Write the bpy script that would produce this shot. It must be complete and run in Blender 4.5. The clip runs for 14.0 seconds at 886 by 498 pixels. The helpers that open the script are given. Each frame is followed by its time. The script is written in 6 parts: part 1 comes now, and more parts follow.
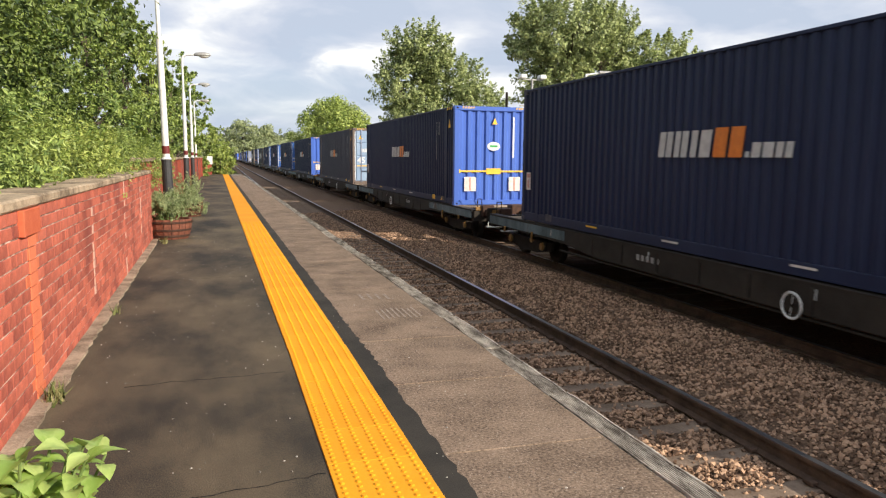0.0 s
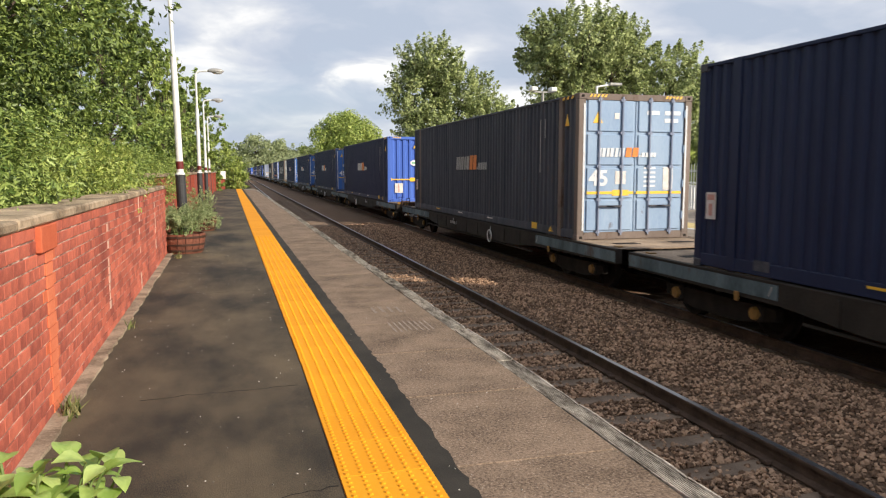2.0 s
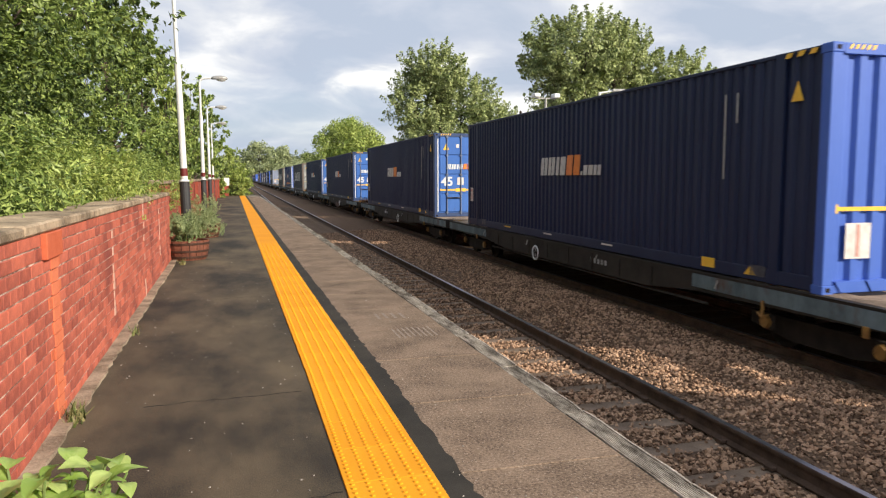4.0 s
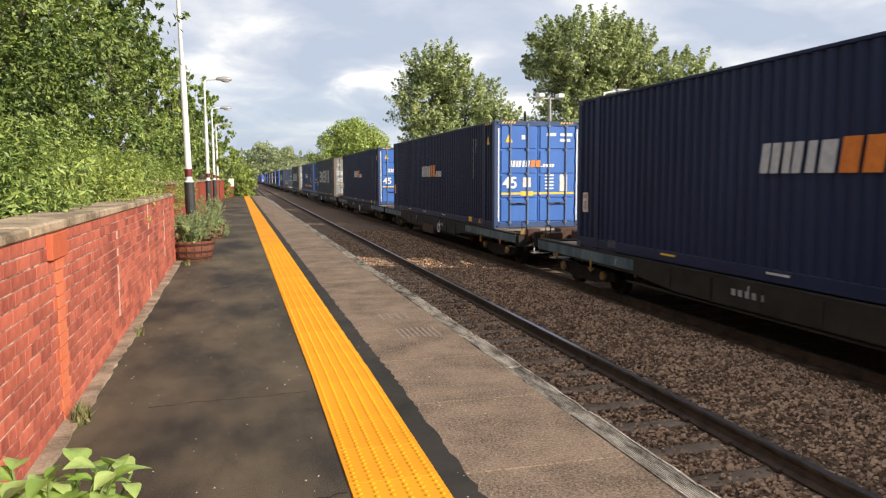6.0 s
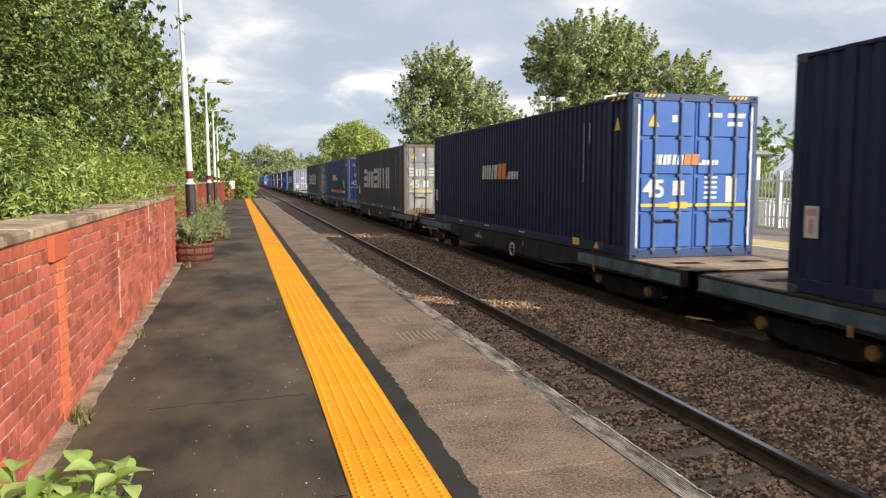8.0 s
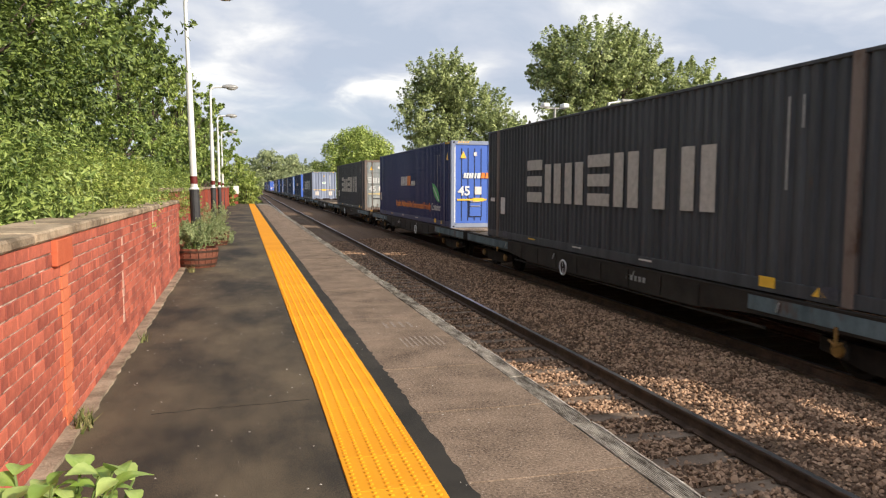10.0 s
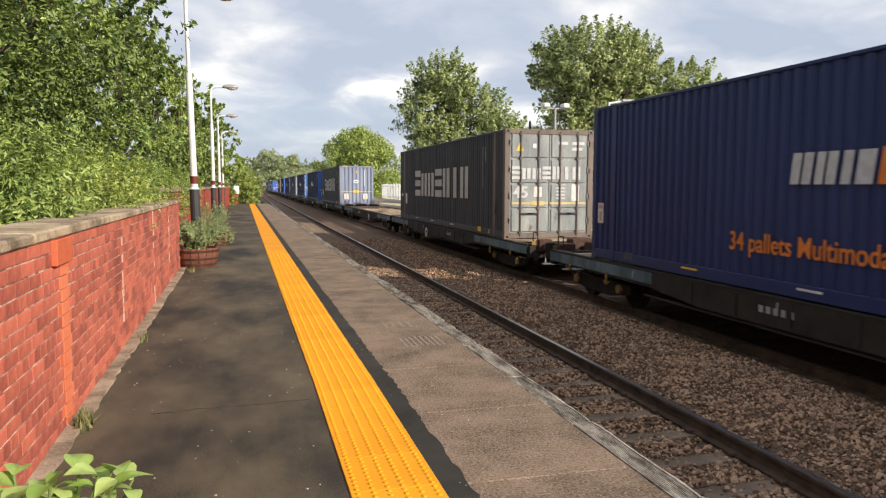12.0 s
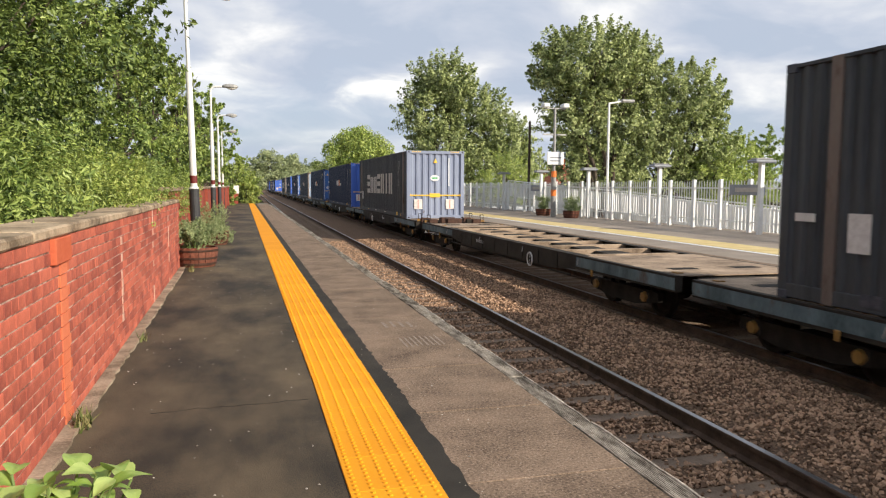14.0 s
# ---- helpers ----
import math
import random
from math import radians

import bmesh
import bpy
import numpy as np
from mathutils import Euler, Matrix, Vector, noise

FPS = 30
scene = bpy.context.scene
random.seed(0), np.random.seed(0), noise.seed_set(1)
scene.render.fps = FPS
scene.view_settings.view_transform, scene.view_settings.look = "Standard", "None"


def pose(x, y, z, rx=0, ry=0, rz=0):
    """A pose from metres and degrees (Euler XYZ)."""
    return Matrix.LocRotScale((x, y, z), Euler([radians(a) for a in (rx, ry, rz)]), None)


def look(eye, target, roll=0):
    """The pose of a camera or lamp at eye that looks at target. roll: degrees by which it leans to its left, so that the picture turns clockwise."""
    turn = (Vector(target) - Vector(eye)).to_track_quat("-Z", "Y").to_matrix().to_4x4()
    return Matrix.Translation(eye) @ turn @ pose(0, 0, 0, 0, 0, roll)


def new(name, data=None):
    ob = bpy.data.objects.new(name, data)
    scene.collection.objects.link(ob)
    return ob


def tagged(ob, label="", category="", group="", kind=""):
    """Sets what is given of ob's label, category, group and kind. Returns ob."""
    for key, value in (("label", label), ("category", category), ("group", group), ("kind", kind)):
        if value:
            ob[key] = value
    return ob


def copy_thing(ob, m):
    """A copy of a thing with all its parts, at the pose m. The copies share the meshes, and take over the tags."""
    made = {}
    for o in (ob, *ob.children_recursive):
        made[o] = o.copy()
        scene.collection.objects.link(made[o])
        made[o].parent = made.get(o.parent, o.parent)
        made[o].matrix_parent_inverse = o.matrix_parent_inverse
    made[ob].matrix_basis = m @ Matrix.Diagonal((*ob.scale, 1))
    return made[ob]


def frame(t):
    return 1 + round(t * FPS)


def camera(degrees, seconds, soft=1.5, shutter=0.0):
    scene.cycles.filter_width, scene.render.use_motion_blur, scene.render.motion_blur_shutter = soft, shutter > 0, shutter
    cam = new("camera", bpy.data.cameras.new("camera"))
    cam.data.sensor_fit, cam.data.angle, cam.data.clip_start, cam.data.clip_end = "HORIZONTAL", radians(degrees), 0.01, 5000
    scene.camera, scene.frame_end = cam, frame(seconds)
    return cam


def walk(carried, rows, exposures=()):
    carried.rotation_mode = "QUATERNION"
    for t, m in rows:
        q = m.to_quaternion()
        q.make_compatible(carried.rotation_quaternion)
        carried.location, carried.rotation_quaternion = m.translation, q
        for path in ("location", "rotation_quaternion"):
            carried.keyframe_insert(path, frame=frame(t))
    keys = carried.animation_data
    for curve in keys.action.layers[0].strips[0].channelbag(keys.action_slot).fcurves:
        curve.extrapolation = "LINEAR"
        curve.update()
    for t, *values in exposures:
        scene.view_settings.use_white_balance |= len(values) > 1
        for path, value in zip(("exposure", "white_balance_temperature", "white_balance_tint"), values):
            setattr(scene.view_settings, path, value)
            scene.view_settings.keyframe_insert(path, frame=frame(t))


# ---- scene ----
cam = camera(62.2, 14.0, soft=1.2, shutter=0.12)
PATH = [
    (0, (0.001, 0.02, 1.419), (0.569, 1.922, 1.174), 0.5),
    (0.5, (-0.002, 0.017, 1.418), (0.523, 1.931, 1.172), 0.6),
    (1, (0.0, 0.01, 1.42), (0.514, 1.928, 1.181), 0.6),
    (1.5, (0.001, 0.002, 1.423), (0.519, 1.921, 1.201), 0.2),
    (2, (0.001, -0.005, 1.423), (0.538, 1.91, 1.212), 0.0),
    (2.5, (-0.002, -0.013, 1.423), (0.547, 1.899, 1.215), 0.1),
    (3, (-0.007, -0.014, 1.425), (0.533, 1.901, 1.224), 0.2),
    (5.5, (-0.001, -0.011, 1.421), (0.517, 1.911, 1.228), -0.4),
    (6, (-0.003, -0.009, 1.423), (0.515, 1.914, 1.23), -0.2),
    (6.5, (0.0, -0.002, 1.424), (0.516, 1.92, 1.23), -0.2),
    (7, (0.0, 0.002, 1.423), (0.517, 1.925, 1.231), -0.1),
    (7.5, (-0.004, -0.003, 1.422), (0.511, 1.921, 1.233), -0.1),
    (8, (-0.007, -0.008, 1.423), (0.51, 1.915, 1.238), 0.0),
    (10.5, (-0.004, -0.008, 1.422), (0.503, 1.919, 1.254), 0.2),
    (11, (-0.005, -0.009, 1.422), (0.502, 1.918, 1.253), 0.2),
    (11.5, (-0.007, -0.009, 1.421), (0.5, 1.918, 1.251), 0.2),
    (12, (0.0, -0.009, 1.422), (0.507, 1.918, 1.253), 0.2),
    (12.5, (-0.002, -0.01, 1.421), (0.509, 1.917, 1.254), 0.1),
    (13, (-0.004, -0.01, 1.422), (0.506, 1.917, 1.257), 0.1),
    (13.5, (-0.004, -0.004, 1.419), (0.505, 1.923, 1.253), 0.3),
    (14, (0.0, 0.0, 1.419), (0.508, 1.927, 1.25), 0.3),
]
walk(cam, [(t, look(eye, target, roll)) for t, eye, target, roll in PATH],
     [(0, 0.48), (1, 0.44), (2.5, 0.34), (5.5, 0.44), (8, 0.37), (11, 0.38), (14, 0.35)])

# ---- world, sun, exposure ----
SUN_ELEVATION, SUN_TURN = radians(25), radians(139)
TO_SUN = Vector((math.sin(SUN_TURN) * math.cos(SUN_ELEVATION), math.cos(SUN_TURN) * math.cos(SUN_ELEVATION), math.sin(SUN_ELEVATION)))

CUMULUS = (0.163, 0.979, 0.124)


def make_world():
    world = bpy.data.worlds.new("sky")
    scene.world = world
    world.use_nodes = True
    nt = world.node_tree
    nt.nodes.clear()
    n = nt.nodes.new
    out = n("ShaderNodeOutputWorld")
    sky = n("ShaderNodeTexSky")
    sky.sky_type, sky.sun_disc = "NISHITA", False
    sky.sun_elevation, sky.sun_rotation = SUN_ELEVATION, SUN_TURN
    clear, cloudy, mix = n("ShaderNodeBackground"), n("ShaderNodeBackground"), n("ShaderNodeMixShader")
    clear.inputs[1].default_value = 0.12
    coord, sep = n("ShaderNodeTexCoord"), n("ShaderNodeSeparateXYZ")
    nt.links.new(coord.outputs["Generated"], sep.inputs[0])
    up = n("ShaderNodeMath")
    up.operation = "MAXIMUM"
    up.inputs[1].default_value = 0.0
    nt.links.new(sep.outputs[2], up.inputs[0])
    lift = n("ShaderNodeMath")
    lift.operation = "ADD"
    lift.inputs[1].default_value = 0.28
    nt.links.new(up.outputs[0], lift.inputs[0])
    flat = n("ShaderNodeVectorMath")
    flat.operation = "DIVIDE"
    both = n("ShaderNodeCombineXYZ")
    for i in range(3):
        nt.links.new(lift.outputs[0], both.inputs[i])
    nt.links.new(coord.outputs["Generated"], flat.inputs[0])
    nt.links.new(both.outputs[0], flat.inputs[1])
    big, small = n("ShaderNodeTexNoise"), n("ShaderNodeTexNoise")
    big.inputs["Scale"].default_value, big.inputs["Detail"].default_value, big.inputs["Roughness"].default_value = 2.7, 8, 0.52
    big.inputs["Distortion"].default_value = 0.35
    small.inputs["Scale"].default_value, small.inputs["Detail"].default_value = 0.75, 6
    shift = n("ShaderNodeVectorMath")
    shift.inputs[1].default_value = (5.1, 0.4, 2.2)
    nt.links.new(flat.outputs[0], shift.inputs[0])
    nt.links.new(flat.outputs[0], small.inputs["Vector"])
    nt.links.new(shift.outputs[0], big.inputs["Vector"])
    cover, tone = n("ShaderNodeValToRGB"), n("ShaderNodeValToRGB")
    cover.color_ramp.elements[0].position, cover.color_ramp.elements[1].position = 0.36, 0.5
    cover.color_ramp.elements[0].color = (0.82, 0.82, 0.82, 1)
    e = tone.color_ramp.elements
    e[0].position, e[0].color = 0.40, (0.46, 0.525, 0.64, 1)
    e[1].position, e[1].color = 0.72, (0.98, 0.97, 0.955, 1)
    e.new(0.52).color = (0.56, 0.605, 0.70, 1)
    e.new(0.61).color = (0.70, 0.725, 0.775, 1)
    # one bright cumulus over the line, broken up by the same noise
    away, squash, far, puff, add = n("ShaderNodeVectorMath"), n("ShaderNodeVectorMath"), n("ShaderNodeVectorMath"), n("ShaderNodeMapRange"), n("ShaderNodeMath")
    away.operation, squash.operation, far.operation = "SUBTRACT", "MULTIPLY", "LENGTH"
    away.inputs[1].default_value, squash.inputs[1].default_value = CUMULUS, (1.0, 1.0, 2.3)
    puff.inputs["From Min"].default_value, puff.inputs["From Max"].default_value = 0.0, 0.075
    puff.inputs["To Min"].default_value, puff.inputs["To Max"].default_value = 0.24, 0.0
    nt.links.new(coord.outputs["Generated"], away.inputs[0])
    nt.links.new(away.outputs[0], squash.inputs[0])
    nt.links.new(squash.outputs[0], far.inputs[0])
    fray = n("ShaderNodeMath")
    fray.operation = "MULTIPLY_ADD"
    fray.inputs[1].default_value, tear = -0.22, n("ShaderNodeMath")
    nt.links.new(big.outputs[0], fray.inputs[0])
    fray.inputs[2].default_value = 0.12
    nt.links.new(far.outputs["Value"], tear.inputs[0])
    nt.links.new(fray.outputs[0], tear.inputs[1])
    nt.links.new(tear.outputs[0], puff.inputs["Value"])
    nt.links.new(puff.outputs[0], add.inputs[0])
    nt.links.new(big.outputs[0], add.inputs[1])
    nt.links.new(small.outputs[0], cover.inputs[0])
    nt.links.new(add.outputs[0], tone.inputs[0])
    nt.links.new(sky.outputs[0], clear.inputs[0])
    nt.links.new(tone.outputs[0], cloudy.inputs[0])
    cloudy.inputs[1].default_value = 0.88
    nt.links.new(cover.outputs[0], mix.inputs[0])
    nt.links.new(clear.outputs[0], mix.inputs[1])
    nt.links.new(cloudy.outputs[0], mix.inputs[2])
    nt.links.new(mix.outputs[0], out.inputs[0])


make_world()
sun = new("sun", bpy.data.lights.new("sun", "SUN"))
sun.data.energy, sun.data.angle, sun.data.color = 4.6, radians(0.55), (1.0, 0.90, 0.76)
sun.matrix_world = look(TO_SUN * 60, (0, 0, 0))


# ---- materials ----
def material(name, dark, light, scale=4.0, rough=0.8, metal=0.0, bump=0.2, grain=60.0, contrast=(0.35, 0.68), speck=0.0, speck_color=(0.6, 0.58, 0.55),
             stretch=(1, 1, 1), island=0.0, random_object=0.0, grain_mix=0.3, distance=0.01, coat=0.0, through_light=0.0):
    """A surface with a large variation between two colours, a fine grain, optional specks, and relief from the grain."""
    mat = bpy.data.materials.new(name)
    mat.use_nodes = True
    nt = mat.node_tree
    n, link = nt.nodes.new, nt.links.new
    bsdf = nt.nodes["Principled BSDF"]
    coord, mapping = n("ShaderNodeTexCoord"), n("ShaderNodeMapping")
    mapping.inputs["Scale"].default_value = stretch
    link(coord.outputs["Object"], mapping.inputs[0])
    a, b = n("ShaderNodeTexNoise"), n("ShaderNodeTexNoise")
    a.inputs["Scale"].default_value, a.inputs["Detail"].default_value, a.inputs["Roughness"].default_value = scale, 5, 0.6
    b.inputs["Scale"].default_value, b.inputs["Detail"].default_value, b.inputs["Roughness"].default_value = grain, 3, 0.7
    link(mapping.outputs[0], a.inputs["Vector"])
    link(mapping.outputs[0], b.inputs["Vector"])
    blend = n("ShaderNodeMix")
    blend.inputs[0].default_value = grain_mix
    link(a.outputs[0], blend.inputs[2])
    link(b.outputs[0], blend.inputs[3])
    value = blend.outputs[0]
    if island or random_object:
        if island:
            source = n("ShaderNodeNewGeometry").outputs["Random Per Island"]
        else:
            source = n("ShaderNodeObjectInfo").outputs["Random"]
        mad = n("ShaderNodeMath")
        mad.operation = "MULTIPLY_ADD"
        link(source, mad.inputs[0])
        mad.inputs[1].default_value = island or random_object
        mad.inputs[2].default_value = -(island or random_object) / 2
        add = n("ShaderNodeMath")
        link(mad.outputs[0], add.inputs[0])
        link(value, add.inputs[1])
        value = add.outputs[0]
    ramp = n("ShaderNodeValToRGB")
    e = ramp.color_ramp.elements
    e[0].position, e[0].color = contrast[0], (*dark, 1)
    e[1].position, e[1].color = contrast[1], (*light, 1)
    link(value, ramp.inputs[0])
    color = ramp.outputs[0]
    if speck:
        dots = n("ShaderNodeTexVoronoi")
        dots.inputs["Scale"].default_value = grain * 0.8
        link(mapping.outputs[0], dots.inputs["Vector"])
        cut = n("ShaderNodeValToRGB")
        c = cut.color_ramp.elements
        c[0].position, c[0].color = speck, (1, 1, 1, 1)
        c[1].position, c[1].color = speck * 1.6, (0, 0, 0, 1)
        link(dots.outputs["Distance"], cut.inputs[0])
        over = n("ShaderNodeMix")
        over.data_type = "RGBA"
        link(cut.outputs[0], over.inputs[0])
        link(color, over.inputs[6])
        over.inputs[7].default_value = (*speck_color, 1)
        color = over.outputs[2]
    link(color, bsdf.inputs["Base Color"])
    bsdf.inputs["Roughness"].default_value, bsdf.inputs["Metallic"].default_value = rough, metal
    bsdf.inputs["Coat Weight"].default_value = coat
    if rough >= 0.8:
        bsdf.inputs["Specular IOR Level"].default_value = 0.22
    if bump:
        rise = n("ShaderNodeBump")
        rise.inputs["Strength"].default_value, rise.inputs["Distance"].default_value = bump, distance
        link(b.outputs[0], rise.inputs["Height"])
        link(rise.outputs[0], bsdf.inputs["Normal"])
    if through_light:
        glow, mix = n("ShaderNodeBsdfTranslucent"), n("ShaderNodeMixShader")
        link(color, glow.inputs[0])
        mix.inputs[0].default_value = through_light
        out = nt.nodes["Material Output"]
        link(bsdf.outputs[0], mix.inputs[1])
        link(glow.outputs[0], mix.inputs[2])
        link(mix.outputs[0], out.inputs[0])
    return mat


def weathered_paint(name, paint, faded, rust=0.0, rough=0.45, scale=1.3, streak=(1, 1, 0.25)):
    """Container paint: two tones of the paint in vertical streaks, rust or grime breaking through."""
    mat = material(name, paint, faded, scale, rough, 0, 0.06, 40, (0.35, 0.72), stretch=streak)
    nt = mat.node_tree
    n, link = nt.nodes.new, nt.links.new
    bsdf = nt.nodes["Principled BSDF"]
    source = bsdf.inputs["Base Color"].links[0].from_socket
    coord, patch, ramp, over = n("ShaderNodeTexCoord"), n("ShaderNodeTexNoise"), n("ShaderNodeValToRGB"), n("ShaderNodeMix")
    mapping = n("ShaderNodeMapping")
    mapping.inputs["Scale"].default_value = (1, 1, 0.45)
    link(coord.outputs["Object"], mapping.inputs[0])
    link(mapping.outputs[0], patch.inputs["Vector"])
    patch.inputs["Scale"].default_value, patch.inputs["Detail"].default_value, patch.inputs["Roughness"].default_value = 2.2, 8, 0.72
    ramp.color_ramp.elements[0].position, ramp.color_ramp.elements[1].position = 0.70 - rust, 0.78 - rust * 0.7
    link(patch.outputs[0], ramp.inputs[0])
    over.data_type = "RGBA"
    link(ramp.outputs[0], over.inputs[0])
    link(source, over.inputs[6])
    over.inputs[7].default_value = (0.10, 0.055, 0.035, 1)
    link(over.outputs[2], bsdf.inputs["Base Color"])
    bsdf.inputs["Specular IOR Level"].default_value = 0.28
    return mat


M = {}
M["asphalt"] = material("asphalt", (0.026, 0.0225, 0.018), (0.142, 0.108, 0.068), 0.75, 0.8, 0, 0.35, 110, (0.41, 0.61), 0.04, (0.20, 0.17, 0.14), stretch=(1.5, 0.7, 1), grain_mix=0.34, distance=0.004)
M["asphalt_band"] = material("asphalt_band", (0.022, 0.0205, 0.0175), (0.060, 0.052, 0.042), 1.5, 0.9, 0, 0.5, 160, distance=0.003)
M["slab"] = material("concrete_slab", (0.090, 0.062, 0.043), (0.30, 0.215, 0.152), 2.2, 0.9, 0, 0.9, 62, (0.40, 0.60), 0.15, (0.36, 0.28, 0.215), random_object=0.03, grain_mix=0.62, distance=0.006)
M["edging"] = material("edging_stone", (0.12, 0.10, 0.078), (0.60, 0.54, 0.455), 7.0, 0.9, 0, 0.6, 50, (0.38, 0.62), stretch=(2, 0.5, 2), random_object=0.10, grain_mix=0.35, distance=0.006)
M["tactile"] = material("yellow_tactile", (0.70, 0.265, 0.008), (0.86, 0.39, 0.016), 1.2, 0.8, 0, 0.15, 90, (0.25, 0.7), random_object=0.14)
M["concrete"] = material("concrete", (0.17, 0.155, 0.13), (0.36, 0.32, 0.265), 2.0, 0.92, 0, 0.6, 70, distance=0.008)
M["coping"] = material("coping_stone", (0.15, 0.112, 0.075), (0.50, 0.385, 0.265), 3.2, 0.92, 0, 0.7, 60, (0.38, 0.60), distance=0.01, random_object=0.08)
M["brick"] = material("painted_red_brick", (0.23, 0.05, 0.034), (0.58, 0.15, 0.088), 7.0, 0.72, 0, 0.5, 60, (0.3, 0.7), random_object=0.26, distance=0.005)
M["brick_far"] = material("painted_red_brick_joined", (0.23, 0.05, 0.034), (0.58, 0.15, 0.088), 2.0, 0.72, 0, 0.5, 60, (0.3, 0.7), island=0.30, distance=0.005)
M["brick_orange"] = material("orange_brick", (0.50, 0.11, 0.05), (0.68, 0.20, 0.10), 3.0, 0.8, 0, 0.5, 60, (0.3, 0.7), random_object=0.3, distance=0.005)
M["mortar"] = material("mortar", (0.20, 0.10, 0.075), (0.66, 0.50, 0.41), 9.0, 0.95, 0, 0.6, 90, (0.42, 0.60))
M["smear"] = material("pale_mortar_smear", (0.50, 0.24, 0.17), (0.66, 0.50, 0.42), 14, 0.95, 0, 0.5, 60)
M["ballast_bed"] = material("ballast_bed", (0.06, 0.037, 0.025), (0.28, 0.175, 0.11), 30, 0.95, 0, 1.0, 22, (0.35, 0.65), distance=0.05)
M["ballast"] = material("ballast_stone", (0.145, 0.087, 0.055), (0.54, 0.345, 0.222), 2.2, 0.92, 0, 0.4, 60, (0.30, 0.70), island=0.6, distance=0.005)
M["rail"] = material("rusty_rail", (0.045, 0.028, 0.020), (0.125, 0.078, 0.054), 5, 0.85, 0.0, 0.4, 60)
M["rail_top"] = material("worn_rail_head", (0.30, 0.29, 0.285), (0.46, 0.45, 0.44), 6, 0.3, 0.9, 0.05, 80, stretch=(8, 0.3, 8))
M["sleeper"] = material("concrete_sleeper", (0.12, 0.082, 0.058), (0.30, 0.22, 0.16), 3, 0.95, 0, 0.6, 60)
M["ground"] = material("rough_ground", (0.045, 0.055, 0.02), (0.13, 0.115, 0.06), 0.4, 0.95, 0, 0.6, 8)
M["grass"] = material("dry_grass", (0.07, 0.10, 0.025), (0.30, 0.27, 0.12), 1.0, 0.9, 0, 0, 20, island=0.6)
M["white_post"] = material("white_painted_steel", (0.66, 0.66, 0.64), (0.82, 0.82, 0.80), 3, 0.45, 0, 0.05, 40)
M["black_paint"] = material("black_painted_steel", (0.02, 0.02, 0.022), (0.05, 0.05, 0.052), 3, 0.5, 0, 0.1, 40)
M["red_band"] = material("dark_red_band", (0.11, 0.012, 0.012), (0.17, 0.02, 0.018), 3, 0.5, 0, 0.05, 40)
M["lamp_grey"] = material("grey_lamp_housing", (0.24, 0.235, 0.225), (0.40, 0.39, 0.37), 5, 0.5, 0.2, 0.05, 40)
M["lamp_lens"] = material("clear_lamp_bowl", (0.55, 0.55, 0.52), (0.7, 0.7, 0.66), 5, 0.15, 0, 0.0, 40, coat=0.5)
M["barrel"] = material("oak_barrel", (0.10, 0.032, 0.02), (0.25, 0.085, 0.045), 3, 0.75, 0, 0.5, 40, stretch=(6, 6, 0.6))
M["hoop"] = material("rusty_hoop", (0.05, 0.028, 0.02), (0.12, 0.06, 0.04), 8, 0.7, 0.5, 0.2, 40)
M["soil"] = material("planter_soil", (0.02, 0.014, 0.01), (0.06, 0.04, 0.028), 20, 0.95, 0, 0.8, 60)
M["bark"] = material("bark", (0.045, 0.034, 0.026), (0.13, 0.10, 0.075), 5, 0.95, 0, 0.9, 25, stretch=(3, 3, 0.5), distance=0.02)
M["leaf_dark"] = material("dark_leaves", (0.034, 0.068, 0.017), (0.225, 0.295, 0.07), 0.9, 0.5, 0, 0, 20, (0.2, 0.8), island=0.6, through_light=0.15)
M["leaf_mid"] = material("green_leaves", (0.10, 0.165, 0.034), (0.42, 0.51, 0.14), 0.9, 0.5, 0, 0, 20, (0.2, 0.8), island=0.6, through_light=0.2)
M["leaf_light"] = material("yellow_green_leaves", (0.15, 0.23, 0.04), (0.52, 0.58, 0.16), 0.9, 0.5, 0, 0, 20, (0.2, 0.8), island=0.6, through_light=0.25)
# leaves of the far trees: distance haze is mixed into this pale grey-green
M["leaf_haze"] = material("haze_paled_leaves", (0.20, 0.25, 0.12), (0.46, 0.50, 0.26), 0.3, 0.7, 0, 0, 8, (0.2, 0.8), island=0.5, through_light=0.2)
M["leaf_plant"] = material("broad_fresh_leaf", (0.26, 0.39, 0.075), (0.54, 0.64, 0.21), 9, 0.45, 0, 0.25, 40, random_object=0.4, through_light=0.3)
M["leaf_old"] = material("yellowed_leaf", (0.50, 0.47, 0.10), (0.66, 0.62, 0.22), 9, 0.5, 0, 0.2, 40, through_light=0.3)
M["stem"] = material("green_stem", (0.10, 0.16, 0.04), (0.2, 0.27, 0.08), 9, 0.6, 0, 0.2, 40)
M["grey_shrub"] = material("grey_green_shrub", (0.16, 0.225, 0.08), (0.46, 0.52, 0.27), 3, 0.7, 0, 0, 20, (0.2, 0.8), island=0.6, through_light=0.2)
M["fence"] = material("galvanised_fence", (0.76, 0.76, 0.73), (0.90, 0.90, 0.87), 3, 0.5, 0.1, 0.05, 40)
M["house_brick"] = material("house_brick", (0.30, 0.075, 0.045), (0.45, 0.14, 0.085), 2, 0.85, 0, 0.4, 30)
M["roof"] = material("roof_tile", (0.24, 0.07, 0.045), (0.36, 0.12, 0.08), 2, 0.85, 0, 0.4, 20)
M["glass"] = material("window_glass", (0.03, 0.035, 0.04), (0.06, 0.065, 0.07), 2, 0.08, 0, 0, 20)
